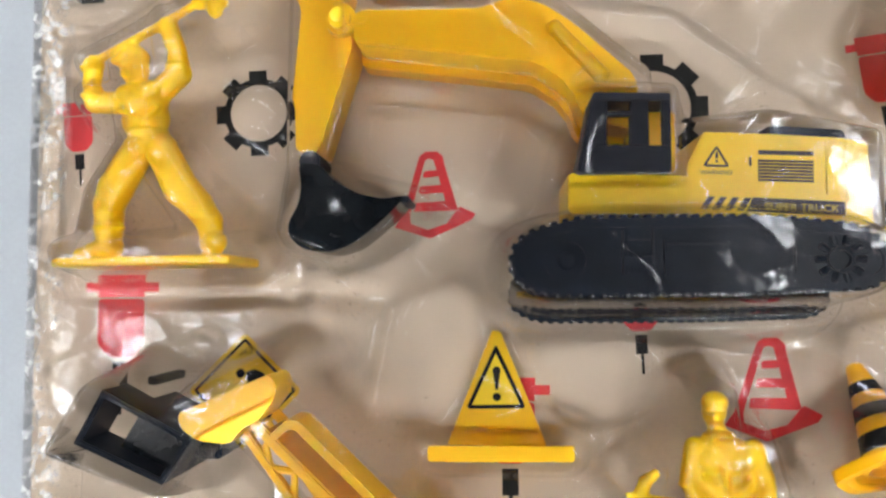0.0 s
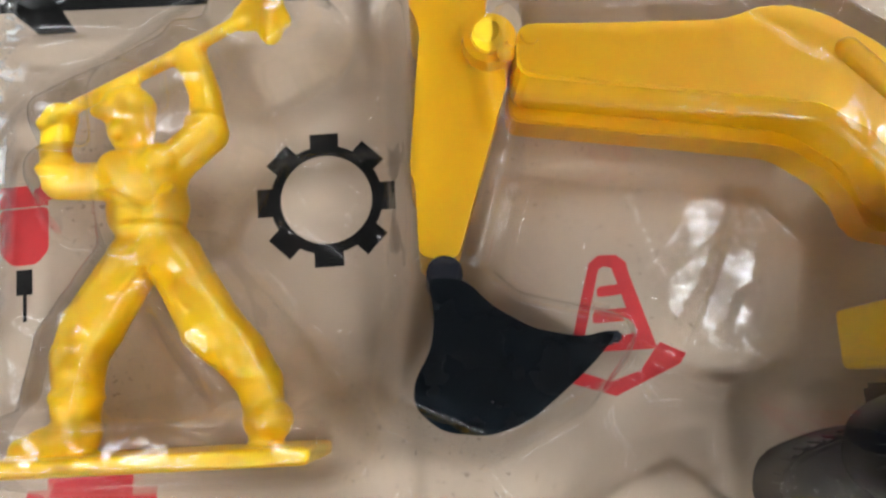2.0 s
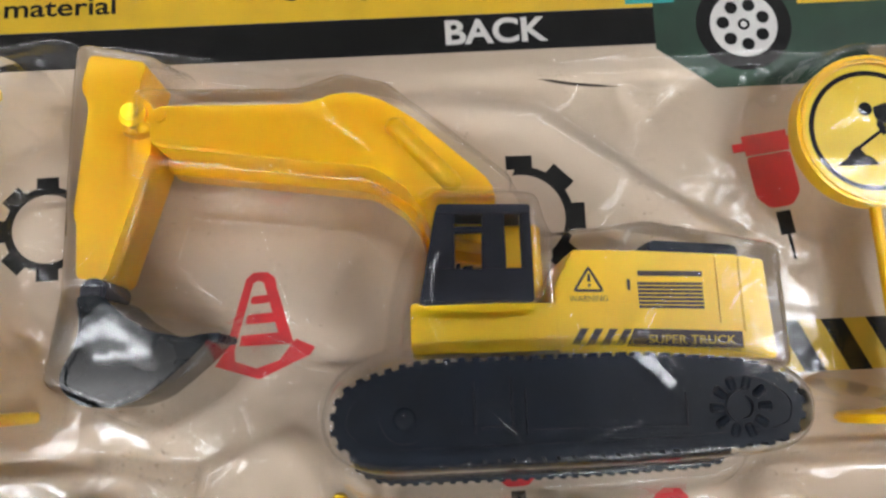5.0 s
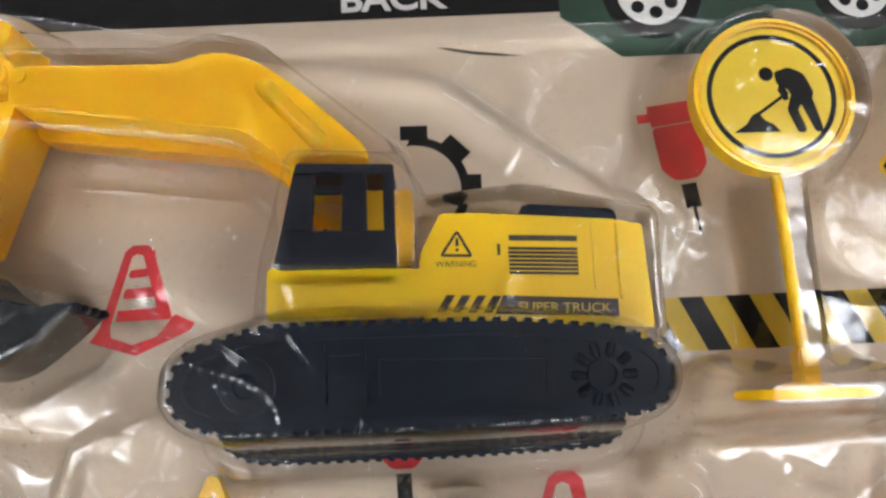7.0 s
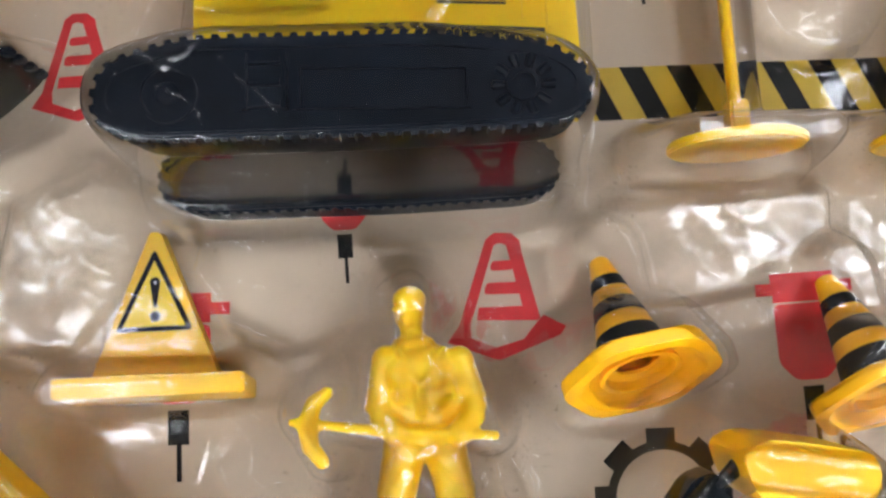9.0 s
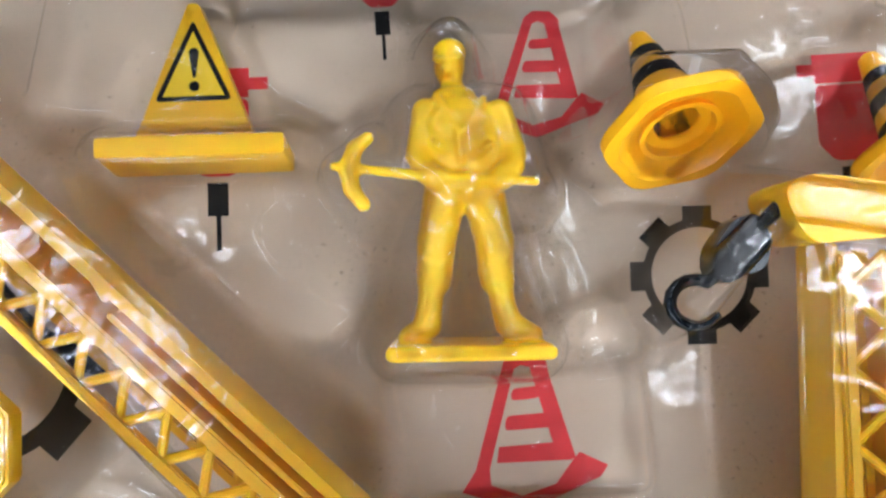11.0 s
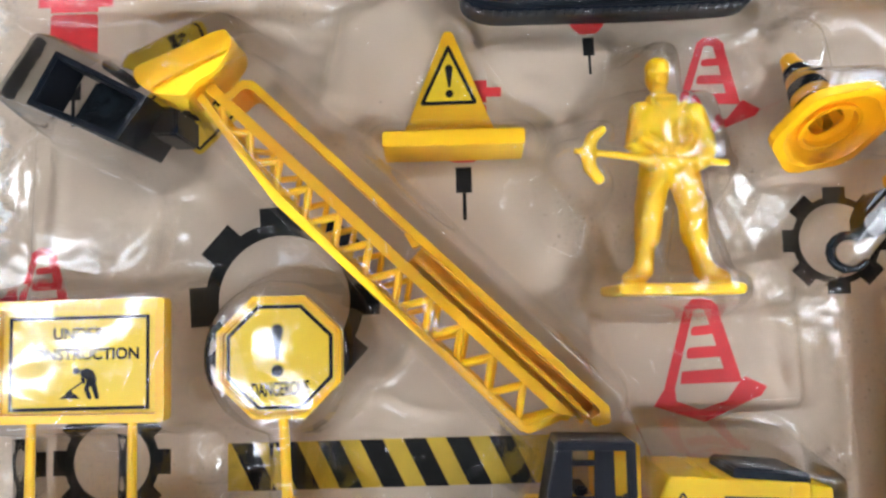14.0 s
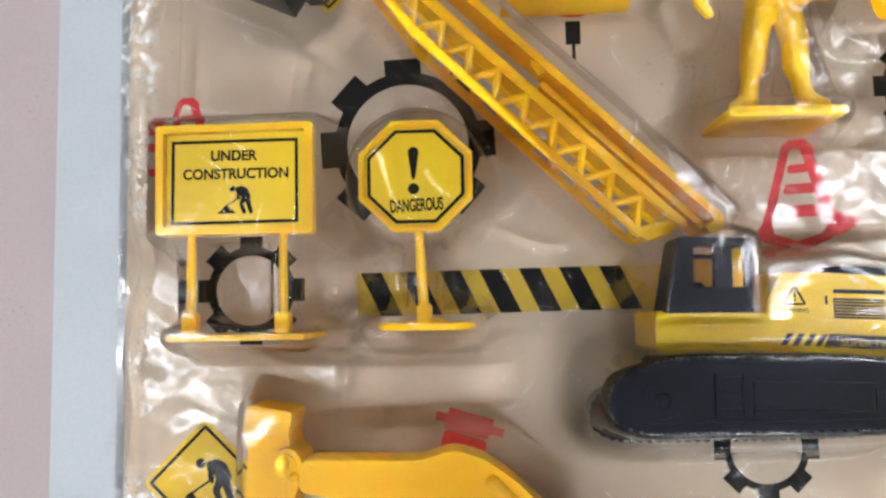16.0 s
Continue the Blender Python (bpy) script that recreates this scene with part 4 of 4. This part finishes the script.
s = thing("road_sign", -85, -100, 0.1, "rectangular yellow under construction toy sign on two posts", "toy sign", G)
q = [(-107.7, -94.5), (-63.1, -94.6), (-63.2, -63.0), (-107.8, -63.4)]
o = rounded(q, 1.2, 3)
bm = prism(o, 23, 26.2, 0.4)
ring(o, rounded(inset(q, 2.2), 0.5, 3), 25.6, 28.4, bm)
face = part("panel", bm, GOLD, s)
part("sticker", prism(inset(q, 2.4), 26.1, 26.5), STICKER, face, "yellow printed sticker")
o2 = [(-103.9, -91.6), (-67.5, -91.4), (-67.6, -67.3), (-103.9, -67.5)]
part("sticker_ring", ring(o2, inset(o2, 0.9), 26.5, 26.58), INK, face)
word("lettering", "UNDER", -92.5, -79.2, -73.5, -70.4, 26.52, INK, face, 0, bold=0.03)
word("lettering", "CONSTRUCTION", -100.5, -70.3, -78.7, -75.6, 26.52, INK, face, 0, bold=0.03)
digger(face, -85.6, -84.6, 0.56, 26.6, INK)
for px in (-97.9, -71.8):
    post(s, px, -94.0, px, -122.0, 26.5, 1.15, 5.5)
part("foot_bar", box(-102.5, -64.6, -124.2, -122.6, 0.2, 33.0, 0.4), GOLD, s)

s = thing("road_sign", -34, -100, 0.1, "octagonal yellow dangerous toy sign on a round foot", "toy sign", G)
o = [(-34.4 + 17.4 * math.cos(radians(22.5 + 45 * k)), -79.0 + 17.0 * math.sin(radians(22.5 + 45 * k))) for k in range(8)]
bm = prism(o, 21, 24.6, 0.4)
ring(o, inset(o, 1.7), 24.0, 26.8, bm, 0.6)
face = part("panel", bm, GOLD, s)
part("sticker", prism(inset(o, 1.9), 24.5, 24.9), STICKER, face, "yellow printed sticker")
part("sticker_ring", ring(inset(o, 2.3), inset(o, 3.3), 24.9, 24.98), INK, face)
mark(face, -35.0, -70.6, 13.6, 24.98)
word("lettering", "DANGEROUS", -41.6, -26.6, -89.4, -85.6, 24.92, INK, face, 2.5, bold=0.03)
post(s, -33.8, -94.5, -32.6, -120.0, 23.5, 1.3, 5.0)
foot(s, -32.4, -121.4, 16.0, 14.2)

s = thing("road_sign", 11, -8, 0.1, "triangular yellow exclamation toy sign with a flat base", "toy sign", G)
o = rounded([(-3.2, -18.6), (25.0, -18.8), (12.2, 13.6), (9.8, 13.8)], 0.8, 3)
face = part("panel", prism(o, 0.6, 4.2, 0.5), GOLD, s)
part("crease", box(-2.0, 23.6, -15.4, -14.6, 4.0, 4.5, 0.2), GOLD, face)
o2 = [(2.2, -8.4), (19.3, -8.2), (10.9, 10.0)]
o2 = rounded(o2, 1.3, 3)
part("sticker", prism(inset(o2, 0.2), 4.1, 4.3), STICKER, face)
part("sticker_ring", ring(o2, inset(o2, 1.1), 4.3, 4.4), INK, face)
mark(face, 11.0, 3.6, 9.8, 4.36)
bm = prism(rounded([(-8.2, -21.8), (32.0, -21.6), (32.0, -17.2), (-8.2, -17.4)], 0.8, 3), 0.2, 11.8, 0.8)
for v in bm.verts:
    v.co.y -= 2.4 * (11.8 - v.co.z) / 11.6
part("foot_bar", bm, GOLD, s)

# ---- toy traffic cones ----


def toy_cone(dx, dy):
    c = thing("traffic_cone", 112 + dx, -12 + dy, 0.2, "amber toy traffic cone with black bands", "toy cone", "toy cones")
    b, ax = Vector((114.2 + dx, -21.0 + dy, 17.5)), Vector((-0.14, 0.84, -0.50)).normalized()
    m = Matrix.Translation(b) @ ax.to_track_quat("Z", "X").to_matrix().to_4x4()
    own = bmesh.new()
    hexa = rounded([(17.6 * math.cos(radians(60 * k + 30)), 17.6 * math.sin(radians(60 * k + 30))) for k in range(6)], 4.0, 3)
    rows = [(hexa, 1.4), (hexa, -1.6)] + [([(p[0] * r / math.hypot(*p), p[1] * r / math.hypot(*p)) for p in hexa], h) for r, h in (
        (13.4, -1.6), (12.6, -0.6), (11.2, 0.3), (7.0, 2.0), (5.0, 2.5), (4.8, 3.2), (6.4, 4.6), (5.6, 9.0), (2.2, 23.0))]
    loops = [[own.verts.new((x, y, h)) for x, y in o] for o, h in rows]
    skirt = [[own.verts.new((p[0] * r / math.hypot(*p), p[1] * r / math.hypot(*p), h)) for p in hexa] for r, h in ((8.0, 3.6), (12.6, 1.5))]
    for lo, hi in zip([skirt[0], skirt[1]] + loops, [skirt[1]] + loops):
        for k in range(len(hexa)):
            own.faces.new((lo[k], lo[(k + 1) % len(hexa)], hi[(k + 1) % len(hexa)], hi[k]))
    own.faces.new(loops[-1])
    own.transform(m)
    part("base", own, ORANGE, c, "six-sided amber base with a hollow")
    n = 36
    def shell(lo, hi, extra):
        w = bmesh.new()
        f = lambda h: 8.6 + (2.4 - 8.6) * h / 28
        ring(circle(0, 0, f(lo) + extra, n), circle(0, 0, f(lo) - 1.2, n), lo, hi, w)
        for v in w.verts:
            r = math.hypot(v.co.x, v.co.y)
            k = (f(hi) + extra if r > f(lo) - 0.5 else max(0.5, f(hi) - 1.2)) / r
            if abs(v.co.z - hi) < 1e-6:
                v.co.x, v.co.y = v.co.x * k, v.co.y * k
        w.transform(m)
        return w
    part("cone_body", shell(0, 28.5, 0), ORANGE, c)
    cap = blob((0, 0, 28.3), 2.2, 2.2, 1.2)
    cap.transform(m)
    part("tip", cap, ORANGE, c)
    for lo, hi in ((4.2, 9.0), (12.8, 16.6), (20.0, 23.2)):
        part("band", shell(lo, hi, 0.12), INK, c, "black band")
    return c


toy_cone(0, 0)
toy_cone(51.5, -6.0)

# ---- clear thermoformed blister over the toys ----
STEP = 0.6
X0, X1, Y0, Y1 = -131.0, 235.0, -240.0, 175.0
gx, gy = np.meshgrid(np.arange(X0, X1 + 0.1, STEP), np.arange(Y0, Y1 + 0.1, STEP))


def to_segment(ax, ay, bx, by):
    dx, dy = bx - ax, by - ay
    t = np.clip(((gx - ax) * dx + (gy - ay) * dy) / (dx * dx + dy * dy + 1e-9), 0, 1)
    return np.hypot(gx - ax - t * dx, gy - ay - t * dy)


def to_outline(pts):
    """Signed distance to a closed outline, negative inside."""
    d, inside = np.full(gx.shape, 1e9), np.zeros(gx.shape, bool)
    for (ax, ay), (bx, by) in zip(pts, pts[1:] + pts[:1]):
        d = np.minimum(d, to_segment(ax, ay, bx, by))
        if ay != by:
            inside ^= ((gy < ay) != (gy < by)) & (gx < (bx - ax) * (gy - ay) / (by - ay) + ax)
    return np.where(inside, -d, d)


sheet = np.zeros(gx.shape)
owner = np.zeros(gx.shape, int)
POCKETS = ["flat sheet between the pockets"]


def pocket(d, height, margin=2.5, wall=None):
    global sheet
    wall = 2.0 + 0.16 * height if wall is None else wall
    k = np.clip((margin + wall - d) / wall, 0, 1)
    h = height * (0.45 * k + 0.55 * k * k * (3 - 2 * k))
    owner[h > sheet] = len(POCKETS) - 1
    sheet = np.maximum(sheet, h)


def run(pts, height, margin=6.0, wall=None):
    d = np.minimum.reduce([to_segment(*a, *b) for a, b in zip(pts, pts[1:])])
    pocket(d, height, margin, wall)


POCKETS.append("shallow raised field round the hammer worker")
# raised fields between the pockets
pocket(to_outline([(-112, 28), (-50, 28), (-46, 100), (-60, 118), (-76, 116), (-112, 94)]), 6, 3, 8)
POCKETS.append("shallow raised field round the excavator arm")
pocket(to_outline([(-52, 30), (100, 12), (108, 66), (60, 100), (10, 106), (-46, 116)]), 5, 3, 8)
POCKETS.append("clear pocket over the hammer worker")
run([(-104, 36), (-60, 36)], 29, 3.5)
run([(-101, 80), (-88, 78), (-78, 88), (-80, 101)], 25, 3, 9)
run([(-90, 92), (-87, 70)], 26, 4.5, 9)
run([(-87, 66), (-96, 52), (-98, 40)], 25, 4, 9)
run([(-85, 66), (-73, 50), (-67, 40)], 25, 4, 9)
run([(-103, 90), (-70, 107)], 23.5, 2, 8)
run([(-69, 106), (-66, 108)], 25, 7)
E1B = [(29, 43), (101, 40), (101, 61), (78, 66), (56, 64), (53, 73), (35, 74), (30, 54)]
BOOM = [(-26, 100), (-26, 88), (22, 82), (34, 69), (47, 66), (48, 80), (24, 100), (16, 102), (7, 99)]
STICKO = [(-41, 113), (-42, 61), (-35, 60), (-26, 91), (-28, 110)]
BUCKO = [(-42, 60), (-45, 42), (-32, 36), (-18, 43), (-12, 50), (-28, 54), (-35, 60)]
for dx, dy, arm in ((0, 0, True), (-0.4, -172, False), (-41.5, -256.5, True)):
    POCKETS.append("clear pocket over a crawler vehicle")
    pocket(to_outline(move(TRACK, dx, dy)), 48.4, 1.5, 6)
    pocket(to_outline(move(TRACK, dx, dy - 7.5)), 15, 2.5, 6)
    pocket(to_outline(move(E1B, dx, dy)), 38.5, 2.0, 6)
    pocket(to_outline(move([(31, 53), (53.5, 53), (53.5, 72.5), (35, 73)], dx, dy)), 41.8, 1.5, 5)
    if arm:
        pocket(to_outline(move(BOOM, dx, dy)), 30.4, 2.2, 8)
        pocket(to_outline(move(STICKO, dx, dy)), 26.0, 2.0, 6)
        pocket(to_outline(move(BUCKO, dx, dy)), 26.8, 1.5, 6)
POCKETS.append("clear pocket over the lattice boom")
run([(-66, -6), (-47, 3)], 37, 5)
pocket(to_outline([(-55, -10), (-41, -3), (51, -91), (44, -99), (32, -101)]), 32.5, 2.0, 7)
POCKETS.append("clear pocket over the work basket")
pocket(to_outline([(-89.4, 0.6), (-97, -13.2), (-73, -23.6), (-65, -12)]), 35.6 - 0.22 * (gx + 61), 1.5, 7.0)
run([(-70, -12), (-62, -8)], 26, 4)
POCKETS.append("clear pocket over the pickaxe worker")
run([(67, -3), (68, -30)], 28.5, 3.5, 8)
run([(61, -16), (60, -28), (80, -28), (77, -16), (61, -16)], 28.5, 3, 8)
run([(66, -32), (63, -48), (61, -60)], 28, 3.5, 8)
run([(72, -32), (75, -48), (79, -60)], 28, 3.5, 8)
run([(45, -27), (62, -29), (83, -31)], 28, 2, 7)
run([(51, -22), (46, -28), (50, -35)], 28, 2, 7)
run([(56, -63.5), (83, -63.8)], 29.5, 3.5)
POCKETS.append("clear pocket over the exclamation sign")
pocket(to_outline([(-4, -19), (25, -19), (11, 14)]), 7.5, 3, 4)
run([(-7, -20.4), (30, -20.4)], 14.5, 3.4, 6)
for dx, dy in ((0, 0), (51.5, -6)):
    POCKETS.append("clear pocket over a traffic cone")
    run([(114 + dx, -20 + dy), (110 + dx, 5 + dy)], 14, 6, 6)
    tilted = np.clip(19.5 + 1.6 * (gy + 21 - dy), 5, 30)
    pocket(to_outline([(97 + dx, -22 + dy), (107 + dx, -9 + dy), (122 + dx, -9 + dy), (131.5 + dx, -20 + dy), (117 + dx, -31 + dy), (104 + dx, -30 + dy)]), tilted, 1.5, 6.0)
POCKETS.append("clear pocket over the second boom and its hook")
run([(130, -37), (149, -40)], 38.5, 3.5, 9)
pocket(to_outline([(132, -46), (152, -46), (155, -80), (156, -236), (131, -236), (131, -90)]), 32.5, 2.5, 7)
run([(127, -39), (119, -47), (112, -55)], 32.5, 3, 8)
POCKETS.append("clear pocket over the round sign")
pocket(np.hypot(gx - 137.8, gy - 92), 22.2, 20.0, 6)
run([(137.5, 75), (138.5, 28)], 22, 3.5, 5)
run([(125.5, 26.6), (151.5, 26.6)], 31.5, 3, 7)
POCKETS.append("clear pocket over the triangular sign")
pocket(to_outline([(164, 77), (206.5, 80), (186.3, 113.5)]), 22.2, 2.0, 6)
run([(185, 78), (185.4, 28)], 22, 3.5, 5)
run([(171.5, 26.6), (197, 26.6)], 31.5, 3, 7)
POCKETS.append("clear pocket over the two-legged sign")
pocket(to_outline([(-107.5, -94.5), (-63.3, -94.5), (-63.3, -63), (-107.5, -63.3)]), 30, 1.8, 6)
run([(-98, -95), (-98, -121)], 29, 3.2, 5)
run([(-71.8, -95), (-71.8, -121)], 29, 3.2, 5)
run([(-101, -123.4), (-66, -123.4)], 34.2, 3, 6)
POCKETS.append("clear pocket over the octagonal sign")
pocket(np.hypot(gx + 34.4, gy + 79), 28.4, 18.8, 6)
run([(-33.6, -95), (-32.6, -118)], 27, 3.5, 5)
run([(-45, -121.4), (-20, -121.4)], 31.5, 3, 7)

# flat-topped bays between the toys, with crisp shoulders
BAY = 8.0
for bay in (
        [(-25.5, 68), (-22.5, 78.5), (-11, 81.5), (21, 78.5), (29, 75), (36, 66), (36.5, 50), (26, 43), (6, 45), (-7, 52), (-20, 62)],
        [(-66, 83), (-50, 84), (-48.5, 65), (-56.5, 51), (-72, 62), (-73.5, 69)],
        [(-18, 20), (-2, 27), (6, 20), (7, 8), (0, -4), (-6, -11), (-24, -9)],
        [(24, 13), (46, 16.5), (56, 5), (55.5, -6), (40, -12), (28, -6), (22, 4)],
        [(1, -29), (31, -27), (40, -32), (49, -44), (47, -54), (34, -64), (27, -60), (13, -48)],
        [(115, 15), (140, 15.5), (161, 16.5), (160, 1), (133, -4), (119, -3)],
        [(54, -71.5), (105, -72), (106, -94), (58, -95)],
        [(-107, -18), (-76, -26), (-73, -38), (-77, -58), (-108, -52)],
        [(-57, -134), (-27, -134), (-8, -134), (-10, -143), (-58, -145)],
        [(93, -58), (105, -56), (105, -66), (94, -68)]):
    POCKETS.append("flat-topped bay between the toys")
    pocket(to_outline(bay), BAY, 1.0, 3.5)
POCKETS.append("round raised bay between the toys")
pocket(np.hypot(gx - 163.5, gy - 64), 11, 14.5, 4)
POCKETS.append("round raised bay between the toys")
pocket(np.hypot(gx + 59.1, gy + 106), 11, 7.5, 3)

# plateau between the legs of the two-legged sign
POCKETS.append("square raised bay between the sign posts")
pocket(to_outline([(-94, -117), (-76, -117), (-76, -100), (-94, -100)]), 13 + 0.14 * (gx + 85), 1.0, 3)


def soften(a, n):
    for _ in range(n):
        p = np.pad(a, 1, mode="edge")
        a = (p[:-2, 1:-1] + p[2:, 1:-1] + p[1:-1, :-2] + p[1:-1, 2:] + 4 * p[1:-1, 1:-1]) / 8
    return a


def value_noise(cell, seed):
    """Smooth random surface with features about one cell wide."""
    rng = np.random.default_rng(seed)
    n = 256
    g = rng.standard_normal((n, n))
    c, w = math.cos(0.5 + 0.9 * seed), math.sin(0.5 + 0.9 * seed)
    u, v = (gx * c - gy * w) / cell + 90.3, (gx * w + gy * c) / cell + 90.7
    u, v = u + 0.35 * np.sin(1.7 * v), v + 0.35 * np.sin(1.9 * u + 1.0)
    i, j = np.floor(u).astype(int), np.floor(v).astype(int)
    fu, fv = u - i, v - j
    fu, fv = fu * fu * (3 - 2 * fu), fv * fv * (3 - 2 * fv)
    i, j, i1, j1 = i % n, j % n, (i + 1) % n, (j + 1) % n
    return (g[j, i] * (1 - fu) + g[j, i1] * fu) * (1 - fv) + (g[j1, i] * (1 - fu) + g[j1, i1] * fu) * fv


# the sheet lies flat on the card along its upper edge
bare = np.clip((118.5 + SL * gx - gy) / 5.0, 0, 1)
base_level = (2.2 + 0.9 * value_noise(30, 1)) * bare
edge = np.clip((gx - X0) / 9.0, 0, 1)
sheet = np.maximum(sheet, np.maximum(base_level, 0.7) * edge * edge * (3 - 2 * edge))
rim = -124.5 + 1.6 * value_noise(17, 7)
sheet = np.maximum(sheet, 4.2 * np.exp(-(((gx - rim) / 2.2) ** 2)))
sheet = soften(sheet, 4)
for dx, dy in ((0, 0), (-41.5, -256.5)):  # dished faces over the buckets
    sheet = sheet - 0.7 * np.exp(-(np.hypot(gx + 35 - dx, gy - 44 - dy) / 6.5) ** 2)
calm = np.clip(1.15 - sheet / 20, 0.42, 1) * (0.12 + 0.88 * bare)
sheet = sheet + np.clip((sheet - 6) / 18, 0, 1) * (0.75 * np.clip(value_noise(38, 21) + 1.2, 0, 3) - 0.4)
fold = np.exp(-((value_noise(21, 11) / 0.07) ** 2)) * np.clip(value_noise(34, 12) + 0.3, 0, 1)
fold2 = np.exp(-((value_noise(15, 13) / 0.06) ** 2)) * np.clip(value_noise(30, 14), 0, 1)
fold3 = np.exp(-((value_noise(9, 15) / 0.06) ** 2)) * np.clip(value_noise(20, 16), 0, 1)
sheet = sheet + calm * (0.36 * value_noise(19, 2) + 0.13 * value_noise(7.5, 3) + 0.014 * value_noise(3, 4) + 0.7 * fold + 0.5 * fold2 + 0.42 * fold3)
# drawn tight and lumpy over the workers, crumpled in places
over = soften(np.isin(owner, [k for k, p in enumerate(POCKETS) if "worker" in p]) * np.clip((sheet - 12) / 8, 0, 1), 4)
sheet = sheet + over * (0.2 * value_noise(4.6, 31) + 0.10 * value_noise(2.8, 32))
crumple = np.zeros(gx.shape)
for cx, cy, r in ((-18, -108, 24), (165, 64, 12), (-56, 78, 12), (-48, 92, 8), (100, -60, 9), (-6, -50, 16), (14, -68, 12), (-54, -4, 10), (-60, -106, 8), (-85, -108, 10), (-112, 20, 14)):
    crumple = np.maximum(crumple, np.clip(1.4 - np.hypot(gx - cx, gy - cy) / r, 0, 1))
crease = np.exp(-((value_noise(7, 41) / 0.09) ** 2)) + np.exp(-((value_noise(5, 42) / 0.09) ** 2))
sheet = sheet + crumple * (0.10 * value_noise(5.2, 43) + 0.24 * crease)
sheet = np.maximum(sheet, 0.45)
owner[sheet < 3.0] = 0
ny, nx = sheet.shape
verts = np.stack([gx * MM, gy * MM, sheet * MM], -1).reshape(-1, 3)
slope_y, slope_x = np.gradient(sheet, STEP)
normals = np.stack([-slope_x, -slope_y, np.ones_like(sheet)], -1).reshape(-1, 3)
normals /= np.linalg.norm(normals, axis=1)[:, None]
idx = np.arange(ny * nx).reshape(ny, nx)
quads = np.stack([idx[:-1, :-1], idx[:-1, 1:], idx[1:, 1:], idx[1:, :-1]], -1).reshape(-1, 4)
whose = owner[:-1, :-1].reshape(-1)
blister = tagged(new("blister"), "clear wrinkled plastic blister moulded over the toys on the card", "blister")
for k, label in enumerate(POCKETS):
    mine = quads[whose == k]
    if not len(mine):
        continue
    used, local = np.unique(mine, return_inverse=True)
    nm = "flat_sheet" if k == 0 else "pocket" if "pocket" in label else "field" if "field" in label else "bay"
    me = bpy.data.meshes.new(nm)
    me.from_pydata(verts[used].tolist(), [], local.reshape(-1, 4).tolist())
    me.polygons.foreach_set("use_smooth", [True] * len(mine))
    me.normals_split_custom_set_from_vertices(normals[used].tolist())
    me.materials.append(FILM)
    ob = new(nm, me)
    ob.parent = blister
    tagged(ob, label)
